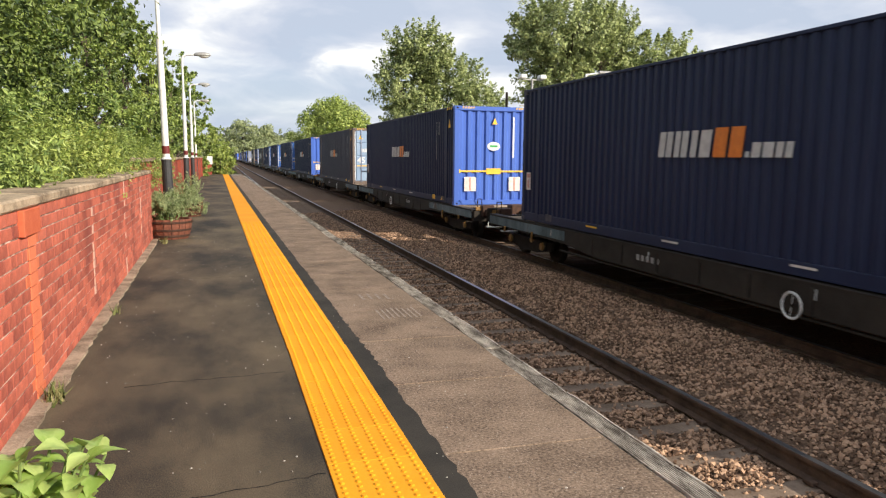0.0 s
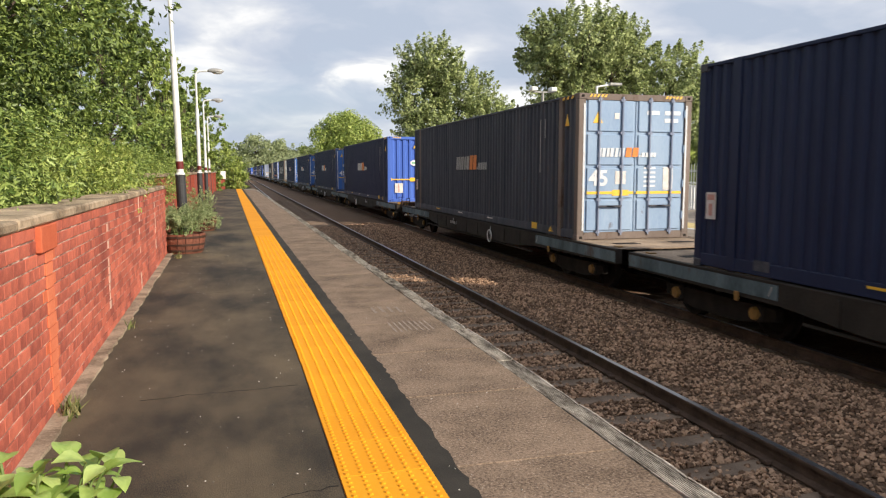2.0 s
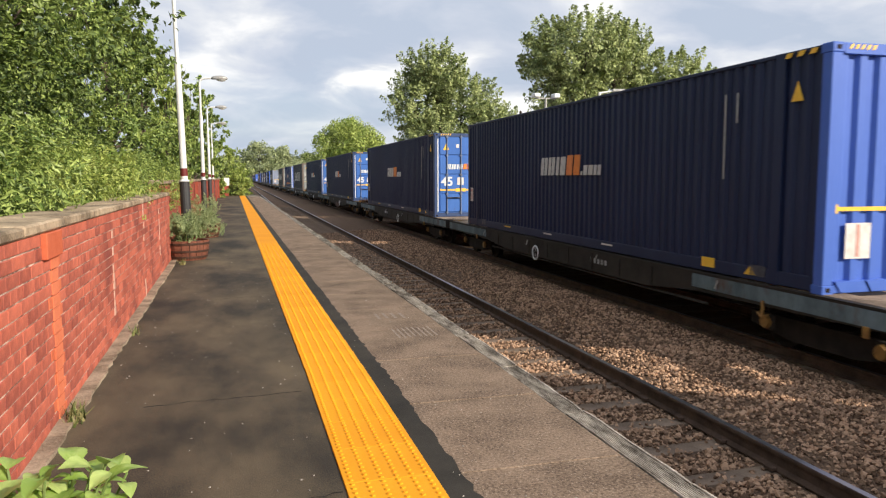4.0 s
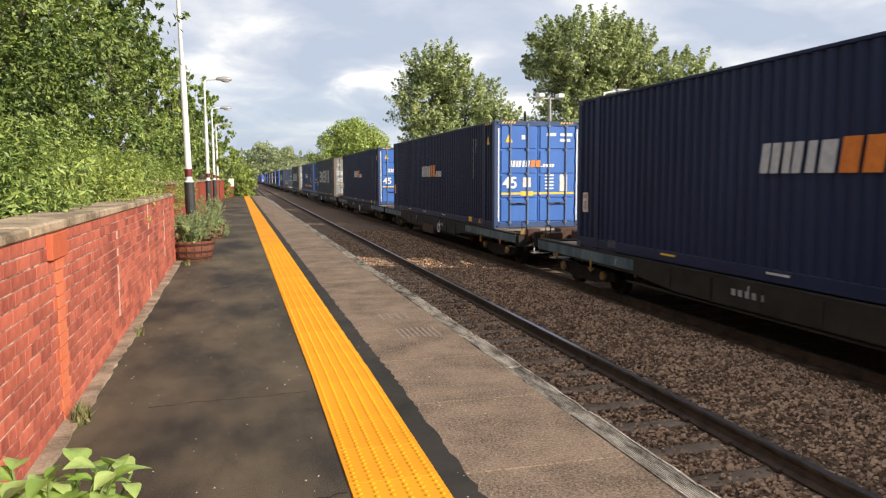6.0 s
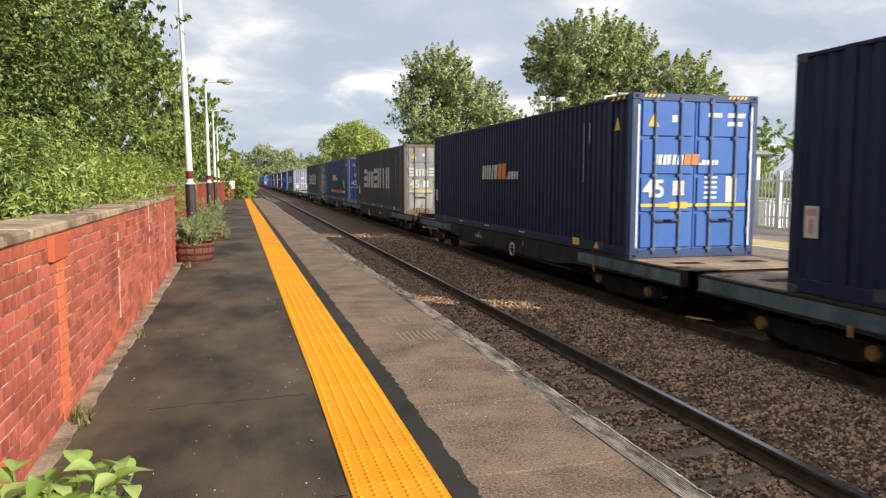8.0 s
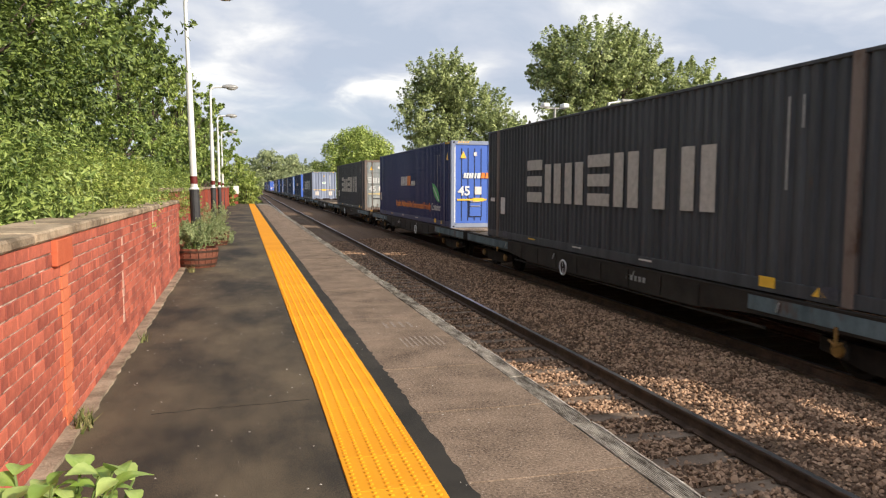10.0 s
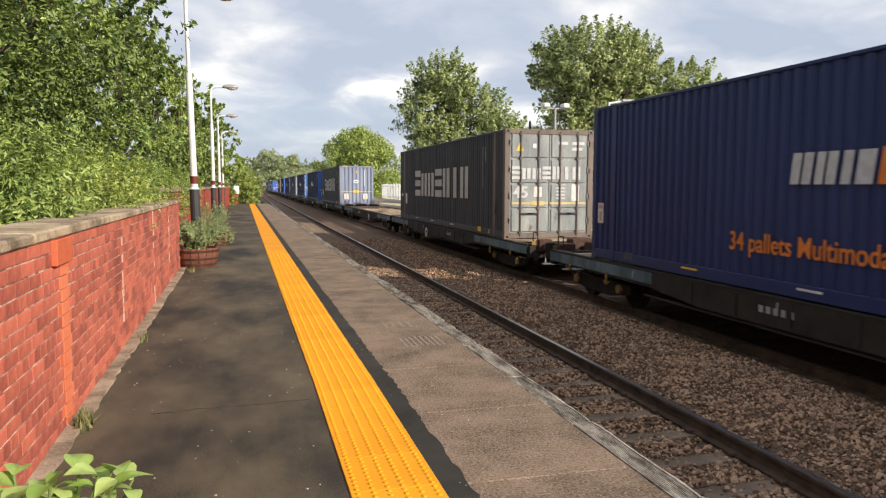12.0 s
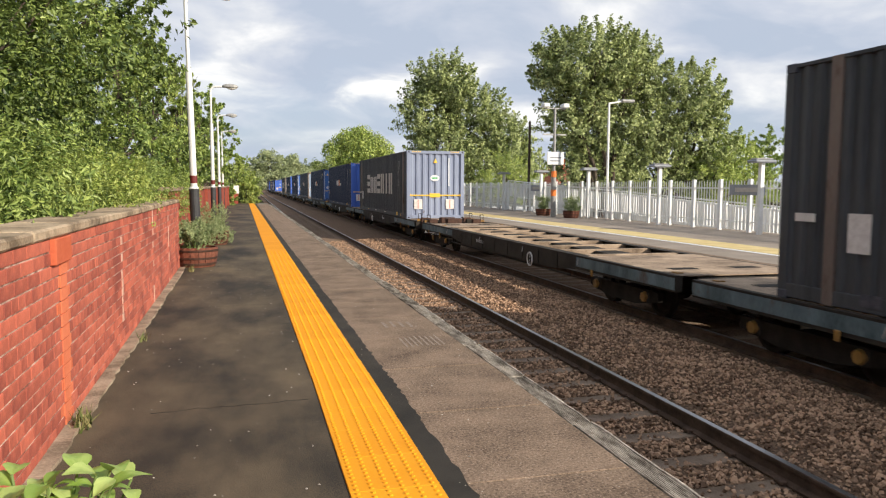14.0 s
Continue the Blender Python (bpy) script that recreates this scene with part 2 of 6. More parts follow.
M["white_paint"] = material("white_paint", (0.70, 0.70, 0.68), (0.86, 0.86, 0.83), 4, 0.6, 0, 0.1, 50)
M["far_yellow"] = material("worn_yellow_paint", (0.50, 0.38, 0.16), (0.70, 0.56, 0.28), 2, 0.8, 0, 0.2, 60)
M["sign_grey"] = material("grey_sign_board", (0.20, 0.21, 0.23), (0.32, 0.33, 0.35), 3, 0.5, 0, 0, 40)
M["orange_band"] = material("orange_band", (0.75, 0.16, 0.03), (0.9, 0.26, 0.05), 4, 0.5, 0, 0, 40)
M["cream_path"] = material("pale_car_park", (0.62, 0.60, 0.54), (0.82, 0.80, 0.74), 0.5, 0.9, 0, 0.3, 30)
M["far_asphalt"] = material("far_platform_asphalt", (0.20, 0.165, 0.135), (0.36, 0.305, 0.25), 0.8, 0.9, 0, 0.3, 60)
M["frame_grey"] = weathered_paint("pale_grey_frame_paint", (0.30, 0.33, 0.38), (0.46, 0.49, 0.53), 0.04)
M["worn_white"] = material("nearly_worn_away_paint", (0.16, 0.12, 0.09), (0.40, 0.33, 0.27), 22, 0.9, 0, 0.3, 60, (0.42, 0.62))
M["crack"] = material("dark_crack_filler", (0.008, 0.008, 0.008), (0.02, 0.018, 0.016), 8, 0.9, 0, 0.2, 60)
M["pebble"] = material("pale_pebble", (0.22, 0.20, 0.17), (0.55, 0.50, 0.44), 8, 0.9, 0, 0.2, 60, island=0.5)
M["brick_back"] = material("dull_red_brick", (0.20, 0.045, 0.03), (0.38, 0.10, 0.065), 6.0, 0.85, 0, 0.5, 40, (0.3, 0.7))
M["kerb"] = material("sandy_kerb", (0.15, 0.11, 0.075), (0.46, 0.36, 0.26), 3, 0.95, 0, 0.8, 50, (0.38, 0.62), distance=0.012)
M["leaf_sunny"] = material("sunlit_broad_leaves", (0.13, 0.18, 0.055), (0.56, 0.61, 0.27), 0.9, 0.5, 0, 0, 20, (0.2, 0.8), island=0.6, through_light=0.25)
M["blue_frame"] = weathered_paint("dark_blue_frame_paint", (0.03, 0.05, 0.12), (0.06, 0.10, 0.22), 0.03)
M["lock_steel"] = weathered_paint("blue_grey_locking_steel", (0.10, 0.13, 0.20), (0.20, 0.24, 0.32), 0.06)
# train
# container sides get dark paints, ends bright ones: shade and sun put into colour
M["navy"] = weathered_paint("navy_shade_paint", (0.010, 0.017, 0.050), (0.020, 0.031, 0.076), 0.0, 0.55)
M["blue"] = weathered_paint("bright_blue_sunlit_paint", (0.055, 0.125, 0.46), (0.085, 0.17, 0.55), 0.0)
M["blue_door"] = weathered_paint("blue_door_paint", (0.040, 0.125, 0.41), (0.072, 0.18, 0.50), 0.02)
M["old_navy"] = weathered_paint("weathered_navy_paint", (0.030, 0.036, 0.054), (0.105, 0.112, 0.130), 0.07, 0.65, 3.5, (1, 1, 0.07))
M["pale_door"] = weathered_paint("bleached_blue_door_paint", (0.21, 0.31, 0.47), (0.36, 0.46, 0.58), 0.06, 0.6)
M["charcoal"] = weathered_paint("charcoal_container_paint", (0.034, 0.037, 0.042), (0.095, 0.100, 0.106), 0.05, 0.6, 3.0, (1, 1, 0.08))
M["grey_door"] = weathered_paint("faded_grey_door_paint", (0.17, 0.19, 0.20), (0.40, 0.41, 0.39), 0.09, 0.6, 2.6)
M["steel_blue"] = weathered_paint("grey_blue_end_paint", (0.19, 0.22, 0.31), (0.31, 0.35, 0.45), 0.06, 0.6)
M["casting"] = material("dark_corner_casting", (0.03, 0.035, 0.05), (0.10, 0.10, 0.12), 10, 0.6, 0.2, 0.2, 50)
M["frame_white"] = weathered_paint("white_door_frame_paint", (0.60, 0.62, 0.64), (0.78, 0.79, 0.79), 0.04)
M["rusty_frame"] = weathered_paint("rusty_frame_paint", (0.13, 0.10, 0.085), (0.24, 0.19, 0.16), 0.14, 0.7)
M["logo_white"] = material("white_lettering_paint", (0.42, 0.42, 0.42), (0.62, 0.62, 0.60), 8, 0.5, 0, 0.05, 60)
M["logo_cream"] = material("cream_lettering_paint", (0.36, 0.33, 0.29), (0.56, 0.52, 0.47), 8, 0.6, 0, 0.05, 60)
M["logo_orange"] = material("orange_lettering_paint", (0.62, 0.16, 0.02), (0.82, 0.25, 0.03), 8, 0.5, 0, 0.05, 60)
M["logo_faded"] = material("faded_lettering_paint", (0.24, 0.24, 0.24), (0.40, 0.39, 0.37), 8, 0.6, 0, 0.05, 60)
M["tape_yellow"] = material("yellow_marking", (0.80, 0.45, 0.03), (0.92, 0.58, 0.06), 8, 0.5, 0, 0.05, 60)
M["placard"] = material("pale_placard", (0.55, 0.50, 0.46), (0.80, 0.76, 0.72), 9, 0.6, 0, 0.05, 60)
M["placard_red"] = material("red_placard_print", (0.50, 0.24, 0.20), (0.62, 0.36, 0.30), 9, 0.6, 0, 0, 60)
M["leaf_green_paint"] = material("green_emblem_paint", (0.03, 0.30, 0.07), (0.06, 0.46, 0.12), 8, 0.5, 0, 0.05, 60)
M["chassis"] = material("grimy_wagon_steel", (0.013, 0.011, 0.009), (0.062, 0.052, 0.042), 1.6, 0.82, 0.1, 0.4, 40, (0.3, 0.75))
M["chassis_teal"] = weathered_paint("teal_grey_wagon_paint", (0.04, 0.062, 0.068), (0.20, 0.265, 0.29), 0.14, 0.7, 2.2)
M["deck"] = material("rusty_wagon_deck", (0.11, 0.078, 0.054), (0.46, 0.345, 0.245), 1.8, 0.85, 0.05, 0.5, 30, (0.36, 0.62), grain_mix=0.4)
M["wheel"] = material("brown_wheel_steel", (0.010, 0.008, 0.007), (0.034, 0.026, 0.02), 4, 0.82, 0.2, 0.2, 40)
M["ring_white"] = material("white_ring_paint", (0.6, 0.6, 0.58), (0.8, 0.8, 0.78), 8, 0.5, 0, 0.05, 50)
M["gold_box"] = material("yellow_axle_box", (0.16, 0.08, 0.018), (0.34, 0.18, 0.035), 8, 0.6, 0, 0.1, 50)


# ---- builders ----
def part(name, bm, mat, parent=None, label=""):
    """A bmesh (or a mesh) as one mesh object, under a thing or a part where one is given."""
    if isinstance(bm, bpy.types.Mesh):
        me = bm
    else:
        me = bpy.data.meshes.new(name)
        bm.to_mesh(me)
        bm.free()
    if mat and not me.materials:
        me.materials.append(mat)
    ob = new(name, me)
    if parent:
        ob.parent = parent
    return tagged(ob, label)


def thing(name, label, category, group="", at=(0, 0, 0)):
    ob = new(name)
    ob.location = at
    return tagged(ob, label, category, group)


def box(bm, x0, x1, y0, y1, z0, z1, bevel=0.0):
    made = bmesh.ops.create_cube(bm, size=1)["verts"]
    for v in made:
        v.co = Vector(((x0 + x1) / 2 + v.co.x * (x1 - x0), (y0 + y1) / 2 + v.co.y * (y1 - y0), (z0 + z1) / 2 + v.co.z * (z1 - z0)))
    if bevel:
        edges = {e for v in made for e in v.link_edges}
        bmesh.ops.bevel(bm, geom=list(edges), offset=bevel, segments=1, affect="EDGES")
    return bm


def cube(x0, x1, y0, y1, z0, z1, bevel=0.0):
    return box(bmesh.new(), x0, x1, y0, y1, z0, z1, bevel)


def rod(bm, a, b, r0, r1=None, sides=10):
    """A round bar from a to b, tapering from r0 to r1."""
    a, b = Vector(a), Vector(b)
    turn = (b - a).to_track_quat("Z", "Y").to_matrix().to_4x4()
    m = Matrix.Translation((a + b) / 2) @ turn
    bmesh.ops.create_cone(bm, cap_ends=True, segments=sides, radius1=r0, radius2=r0 if r1 is None else r1, depth=(b - a).length, matrix=m)
    return bm


def bar(a, b, r0, r1=None, sides=10):
    return rod(bmesh.new(), a, b, r0, r1, sides)


def outline(points, depth, axis="x"):
    """A flat shape with a little depth. Points are (u, v): along y and z for axis x, along x and z for axis y."""
    bm = bmesh.new()
    if axis == "x":
        vs = [bm.verts.new((0, u, v)) for u, v in points]
        push = Vector((-depth, 0, 0))
    else:
        vs = [bm.verts.new((u, 0, v)) for u, v in points]
        push = Vector((0, -depth, 0))
    face = bm.faces.new(vs)
    top = bmesh.ops.extrude_face_region(bm, geom=[face])["geom"]
    bmesh.ops.translate(bm, vec=push, verts=[g for g in top if isinstance(g, bmesh.types.BMVert)])
    bmesh.ops.recalc_face_normals(bm, faces=bm.faces[:])
    return bm


def lathe(profile, sides=20):
    """A turned shape from (radius, height) pairs."""
    bm = bmesh.new()
    rings = [[bm.verts.new((r * math.cos(2 * math.pi * i / sides), r * math.sin(2 * math.pi * i / sides), z)) for i in range(sides)] for r, z in profile]
    for lower, upper in zip(rings, rings[1:]):
        for i in range(sides):
            bm.faces.new((lower[i], lower[(i + 1) % sides], upper[(i + 1) % sides], upper[i]))
    bm.faces.new(rings[-1])
    bm.faces.new(rings[0][::-1])
    return bm


def mesh_of(name, verts, faces, mat=None):
    me = bpy.data.meshes.new(name)
    verts, faces = np.asarray(verts, np.float32), np.asarray(faces, np.int32)
    k = faces.shape[1]
    me.vertices.add(len(verts))
    me.vertices.foreach_set("co", verts.ravel())
    me.loops.add(faces.size)
    me.loops.foreach_set("vertex_index", faces.ravel())
    me.polygons.add(len(faces))
    me.polygons.foreach_set("loop_start", np.arange(0, faces.size, k, dtype=np.int32))
    me.polygons.foreach_set("use_smooth", np.zeros(len(faces), dtype=bool))
    me.update(calc_edges=True)
    me.validate()
    if mat:
        me.materials.append(mat)
    return me


def leaves(name, centres, normals, size, rng, mat, narrow=0.55):
    """Many small folded leaves, one island each, at the given places and turned about the given normals."""
    n = len(centres)
    d = rng.normal(size=(n, 3))
    nr = normals + rng.normal(size=(n, 3)) * 0.42
    nr /= np.linalg.norm(nr, axis=1, keepdims=True) + 1e-9
    d -= nr * (d * nr).sum(1, keepdims=True)
    d /= np.linalg.norm(d, axis=1, keepdims=True) + 1e-9
    s = np.cross(nr, d)
    length = (size * rng.uniform(0.6, 1.3, n))[:, None]
    v = np.empty((n, 4, 3))
    v[:, 0] = centres - d * length * 0.5
    v[:, 1] = centres + s * length * narrow * 0.5 + nr * length * 0.08
    v[:, 2] = centres + d * length * 0.5 - nr * length * 0.1
    v[:, 3] = centres - s * length * narrow * 0.5 + nr * length * 0.08
    return mesh_of(name, v.reshape(-1, 3), np.arange(4 * n).reshape(n, 4), mat)


def cloud_points(clumps, n, rng, shell=0.55):
    """Points in and near the skin of many ellipsoid clumps (centre, radii), with outward normals."""
    c = np.array([k[0] for k in clumps], float)
    r = np.array([k[1] for k in clumps], float)
    w = (r[:, 0] * r[:, 1] + r[:, 1] * r[:, 2] + r[:, 0] * r[:, 2])
    pick = rng.choice(len(clumps), n, p=w / w.sum())
    d = rng.normal(size=(n, 3))
    d /= np.linalg.norm(d, axis=1, keepdims=True)
    rad = (shell + (1.08 - shell) * rng.random(n) ** 0.6)[:, None]
    return c[pick] + d * r[pick] * rad, d + np.array([0, 0, 0.35])


def spray_points(clumps, n, rng, length, per=60, rise=0.75, loose=0.2):
    """Leaf places along twigs that leave the skin of the clumps, growing outwards and up, with the normals of the leaves."""
    c = np.array([k[0] for k in clumps], float)
    r = np.array([k[1] for k in clumps], float)
    w = r[:, 0] * r[:, 1] + r[:, 1] * r[:, 2] + r[:, 0] * r[:, 2]
    twigs = max(1, n // per)
    pick = rng.choice(len(clumps), twigs, p=w / w.sum())
    out = rng.normal(size=(twigs, 3))
    out /= np.linalg.norm(out, axis=1, keepdims=True)
    root = c[pick] + out * r[pick] * (0.45 + 0.55 * rng.random(twigs) ** 0.6)[:, None]
    way = out + np.array([0, 0, rise]) + rng.normal(size=(twigs, 3)) * 0.32
    way /= np.linalg.norm(way, axis=1, keepdims=True)
    reach = length * rng.uniform(0.55, 1.45, twigs)
    k = np.repeat(np.arange(twigs), per)
    f = rng.random(len(k)) ** 0.85
    p = root[k] + way[k] * (reach[k] * f)[:, None] + rng.normal(size=(len(k), 3)) * (reach[k] * loose * (1.08 - f))[:, None]
    return p, out[k] * 0.8 + np.array([0, 0, 0.55]) + rng.normal(size=(len(k), 3)) * 0.25


def lobed_tree(name, at, lobes, mat, rng, count, leaf, twig, label, group, stems=4, per=70):
    """A tree of several stems that fan out into rounded lobes (x, y, z, radius, half height over the foot), ragged with upright sprays."""
    root = thing(name, label, "tree", group, at)
    wood = bmesh.new()
    top = max(l[2] for l in lobes)
    girth = 0.012 * top + 0.05
    for i, (x, y, z, r, h) in enumerate(lobes):
        foot = Vector((rng.uniform(-0.25, 0.25) + 0.22 * x * (i % stems) / stems, rng.uniform(-0.2, 0.2), -0.3))
        knee = Vector((foot.x + (x - foot.x) * 0.25, y * 0.3, z * 0.45))
        end = Vector((x, y, z))
        rod(wood, foot, knee, girth, girth * 0.75, 7)
        rod(wood, knee, end, girth * 0.75, girth * 0.35, 7)
        for k in range(7):
            d = Vector(rng.normal(size=3)).normalized()
            d.z = abs(d.z) * 0.8 + 0.1
            start = knee.lerp(end, rng.uniform(0.35, 1.0))
            rod(wood, start, end + Vector((d.x * r, d.y * r, d.z * h)) * 0.95, girth * 0.25, girth * 0.05, 5)
    part("trunk", wood, M["bark"], root)
    c, nrm = spray_points([((x, y, z), (r, r, h)) for x, y, z, r, h in lobes], count, rng, twig, per)
    part("crown", leaves("crown", c, nrm, leaf, rng, mat, 0.6), None, root)
    return root


def tree(name, at, height, spread, mat, rng, count, leaf=0.11, label="", category="tree", group="", lean=0.0, crown_from=0.25, clumps=46, upright=1.0, mass=(0.13, 0.30)):
    """A tapered trunk, limbs that fork off it, and a crown of clumps of leaves round the limbs' ends."""
    root = thing(name, label, category, group, at)
    wood = bmesh.new()
    tip = Vector((lean, 0, height * 0.82))
    steps = 6
    line = [Vector((lean * (i / steps) ** 1.5 + rng.uniform(-0.06, 0.06) * spread * 0.3, rng.uniform(-0.06, 0.06) * spread * 0.3, tip.z * i / steps)) for i in range(steps + 1)]
    line[0] = Vector((0, 0, -0.3))
    girth = 0.018 * height + 0.03
    for i in range(steps):
        rod(wood, line[i], line[i + 1], girth * (1 - i / (steps + 0.6)), girth * (1 - (i + 1) / (steps + 0.6)), 7)
    cl = []
    for i in range(clumps):
        f = crown_from + (1 - crown_from) * (i + rng.random()) / clumps
        z = f * height
        g = (f - crown_from) / (1 - crown_from)
        wide = spread * min(1.0, 0.72 + 0.9 * g) * math.sqrt(max(0.0, 1 - g ** (2.0 * upright)))
        a = rng.uniform(0, 2 * math.pi)
        out = wide * rng.uniform(0.35, 0.95)
        p = Vector((lean * f + out * math.cos(a), out * math.sin(a), z * rng.uniform(0.92, 1.0)))
        k = spread * rng.uniform(*mass)
        cl.append((p, (k, k, k * rng.uniform(0.55, 1.0))))
        if i % 2 == 0:
            j = max(1, min(steps - 1, int(f * steps * 0.8)))
            mid = (line[j] + p) / 2 + Vector((0, 0, -0.06 * height * rng.random()))
            rod(wood, line[j], mid, girth * 0.32, girth * 0.2, 5)
            rod(wood, mid, p, girth * 0.2, girth * 0.05, 5)
    for i in range(max(10, clumps // 2)):
        # outlying sprays that break the outline
        f = crown_from + (1 - crown_from) * rng.uniform(0.15, 1.0)
        g = (f - crown_from) / (1 - crown_from)
        wide = spread * min(1.0, 0.72 + 0.9 * g) * math.sqrt(max(0.0, 1 - g ** (2.0 * upright)))
        a = rng.uniform(0, 2 * math.pi)
        out = wide * rng.uniform(0.95, 1.18) + 0.04 * spread
        p = Vector((lean * f + out * math.cos(a), out * math.sin(a), f * height * rng.uniform(0.96, 1.04)))
        k = spread * rng.uniform(0.05, 0.10)
        cl.append((p, (k, k, k * 1.5)))
        rod(wood, line[max(1, min(steps - 1, int(f * steps * 0.8)))], p, girth * 0.14, girth * 0.03, 4)
    part("trunk", wood, M["bark"], root)
    c, nrm = cloud_points(cl, count, rng) if spread > 6.5 else spray_points(cl, count, rng, spread * 0.14, 45, 0.6, 0.24)
    part("crown", leaves("crown", c, nrm, leaf, rng, mat), None, root)
    return root


# ---- ground, tracks, platforms ----
RAIL_Z, BED_Z = -0.81, -0.97
NEAR_TRACK, FAR_TRACK = 3.45, 7.69
EDGE_X = 2.0
# the wall draws away from the platform's line by a little less than a degree
WALL_X = -1.06
WALL_TURN = Matrix.Translation((WALL_X, 4.6, 0)) @ Matrix.Rotation(radians(0.75), 4, "Z") @ Matrix.Translation((-WALL_X, -4.6, 0))


def skew(y):
    """How far the platform's lines draw away from the track's line."""
    return -0.0085 * max(0.0, y - 5.0)


def band(x0, x1, z0, z1, y0, y1, step=2.0, ragged0=0.0, ragged1=0.0, rng=None, skewed=True):
    """A long bar of the platform that follows its line, with ragged long sides where wanted."""
    bm = bmesh.new()
    count = max(1, round((y1 - y0) / step))
    last = None
    for i in range(count + 1):
        y = y0 + (y1 - y0) * i / count
        s = skew(y) if skewed else 0
        a = x0 + s + (rng.uniform(-ragged0, ragged0) if rng is not None else 0)
        b = x1 + s + (rng.uniform(-ragged1, ragged1) if rng is not None else 0)
        ring = [bm.verts.new(p) for p in ((a, y, z0), (b, y, z0), (b, y, z1), (a, y, z1))]
        if last:
            for k in range(4):
                bm.faces.new((last[k], last[(k + 1) % 4], ring[(k + 1) % 4], ring[k]))
        else:
            bm.faces.new(ring)
        last = ring
    bm.faces.new(last[::-1])
    bmesh.ops.recalc_face_normals(bm, faces=bm.faces[:])
    return bm


def structure(name, bm, mat, label=""):
    return tagged(part(name, bm, mat), label, kind="structure")


def make_ground():
    bm = cube(-2500, 2500, -2500, 2500, -1.6, -1.18)
    structure("ground", bm, M["ground"], "rough grassy ground running to the horizon")
    bed = bmesh.new()
    # crowned bed with a low shoulder between the two tracks
    rng = np.random.default_rng(4)
    xs = [2.02, 2.4, 3.0, 3.45, 4.2, 4.8, 5.3, 5.8, 6.4, 7.1, 8.4, 9.1]
    zs = [-1.0, -0.99, -0.99, -0.99, -0.985, -0.92, -0.87, -0.88, -0.95, -0.98, -0.98, -1.0]
    ys = [-30 + 1.0 * i for i in range(90)] + [60 + 12 * i for i in range(36)]
    grid = [[bed.verts.new((x, y, z + rng.uniform(-0.012, 0.012))) for x, z in zip(xs, zs)] for y in ys]
    for a, b in zip(grid, grid[1:]):
        for i in range(len(xs) - 1):
            bed.faces.new((a[i], a[i + 1], b[i + 1], b[i]))
    structure("ballast_bed", bed, M["ballast_bed"], "brown crushed stone ballast bed")


def bed_height(x):
    xs = [2.02, 2.4, 3.0, 3.45, 4.2, 4.8, 5.3, 5.8, 6.4, 7.1, 8.4, 9.1]
    zs = [-1.0, -0.99, -0.99, -0.99, -0.985, -0.92, -0.87, -0.88, -0.95, -0.98, -0.98, -1.0]
    return np.interp(x, xs, zs)


def make_stones():
    """Loose ballast stones, many small angular lumps."""
    rng = np.random.default_rng(11)
    parts = []
    for y0, y1, per in ((2.5, 9.0, 950), (9.0, 16.0, 620), (16.0, 32.0, 260)):
        n = int((y1 - y0) * 4.6 * per)
        parts.append(np.stack([rng.uniform(2.05, 6.65, n), rng.uniform(y0, y1, n)], 1))
    p = np.concatenate(parts)
    inside = np.abs(np.mod(p[:, 1], 0.65) - 0.325) < 0.11
    under_sleeper = inside & (np.abs(p[:, 0] - NEAR_TRACK) < 1.2)
    on_rail = (np.abs(p[:, 0] - (NEAR_TRACK + 0.755)) < 0.10) | (np.abs(p[:, 0] - (NEAR_TRACK - 0.755)) < 0.10)
    p = p[~((under_sleeper & (rng.random(len(p)) < 0.86)) | on_rail)]
    n = len(p)
    base = np.array([(1, 0.1, 0.1), (0.1, 1, -0.1), (-1, 0.15, 0), (0, -1, 0.1), (0.1, 0, 0.85), (0.3, 0.5, 0.55), (-0.45, -0.3, 0.6), (0, 0, -0.6)])
    tri = np.array([(0, 1, 5), (1, 4, 5), (4, 0, 5), (1, 2, 4), (2, 6, 4), (2, 3, 6), (3, 4, 6), (3, 0, 4), (1, 0, 7), (2, 1, 7), (3, 2, 7), (0, 3, 7)])
    size = rng.uniform(0.014, 0.031, n) * np.where(rng.random(n) < 0.1, 1.35, 1.0)
    scale = size[:, None] * rng.uniform(0.65, 1.25, (n, 3))
    a = rng.uniform(0, 2 * np.pi, n)
    b = rng.normal(0, 0.5, n)
    v = base[None] * scale[:, None] * rng.uniform(0.8, 1.2, (n, 8, 1))
    x, y, z = v[..., 0], v[..., 1], v[..., 2]
    y, z = y * np.cos(b)[:, None] - z * np.sin(b)[:, None], y * np.sin(b)[:, None] + z * np.cos(b)[:, None]
    x, y = x * np.cos(a)[:, None] - y * np.sin(a)[:, None], x * np.sin(a)[:, None] + y * np.cos(a)[:, None]
    z = z + (bed_height(p[:, 0]) + rng.uniform(-0.004, 0.024, n))[:, None]
    v = np.stack([x + p[:, :1], y + p[:, 1:], z], -1).reshape(-1, 3)
    f = (tri[None] + 8 * np.arange(n)[:, None, None]).reshape(-1, 3)
    ob = part("ballast_stones", mesh_of("ballast_stones", v, f, M["ballast"]), None)
    tagged(ob, "loose brown angular ballast stones around the track", "ballast", kind="stuff")


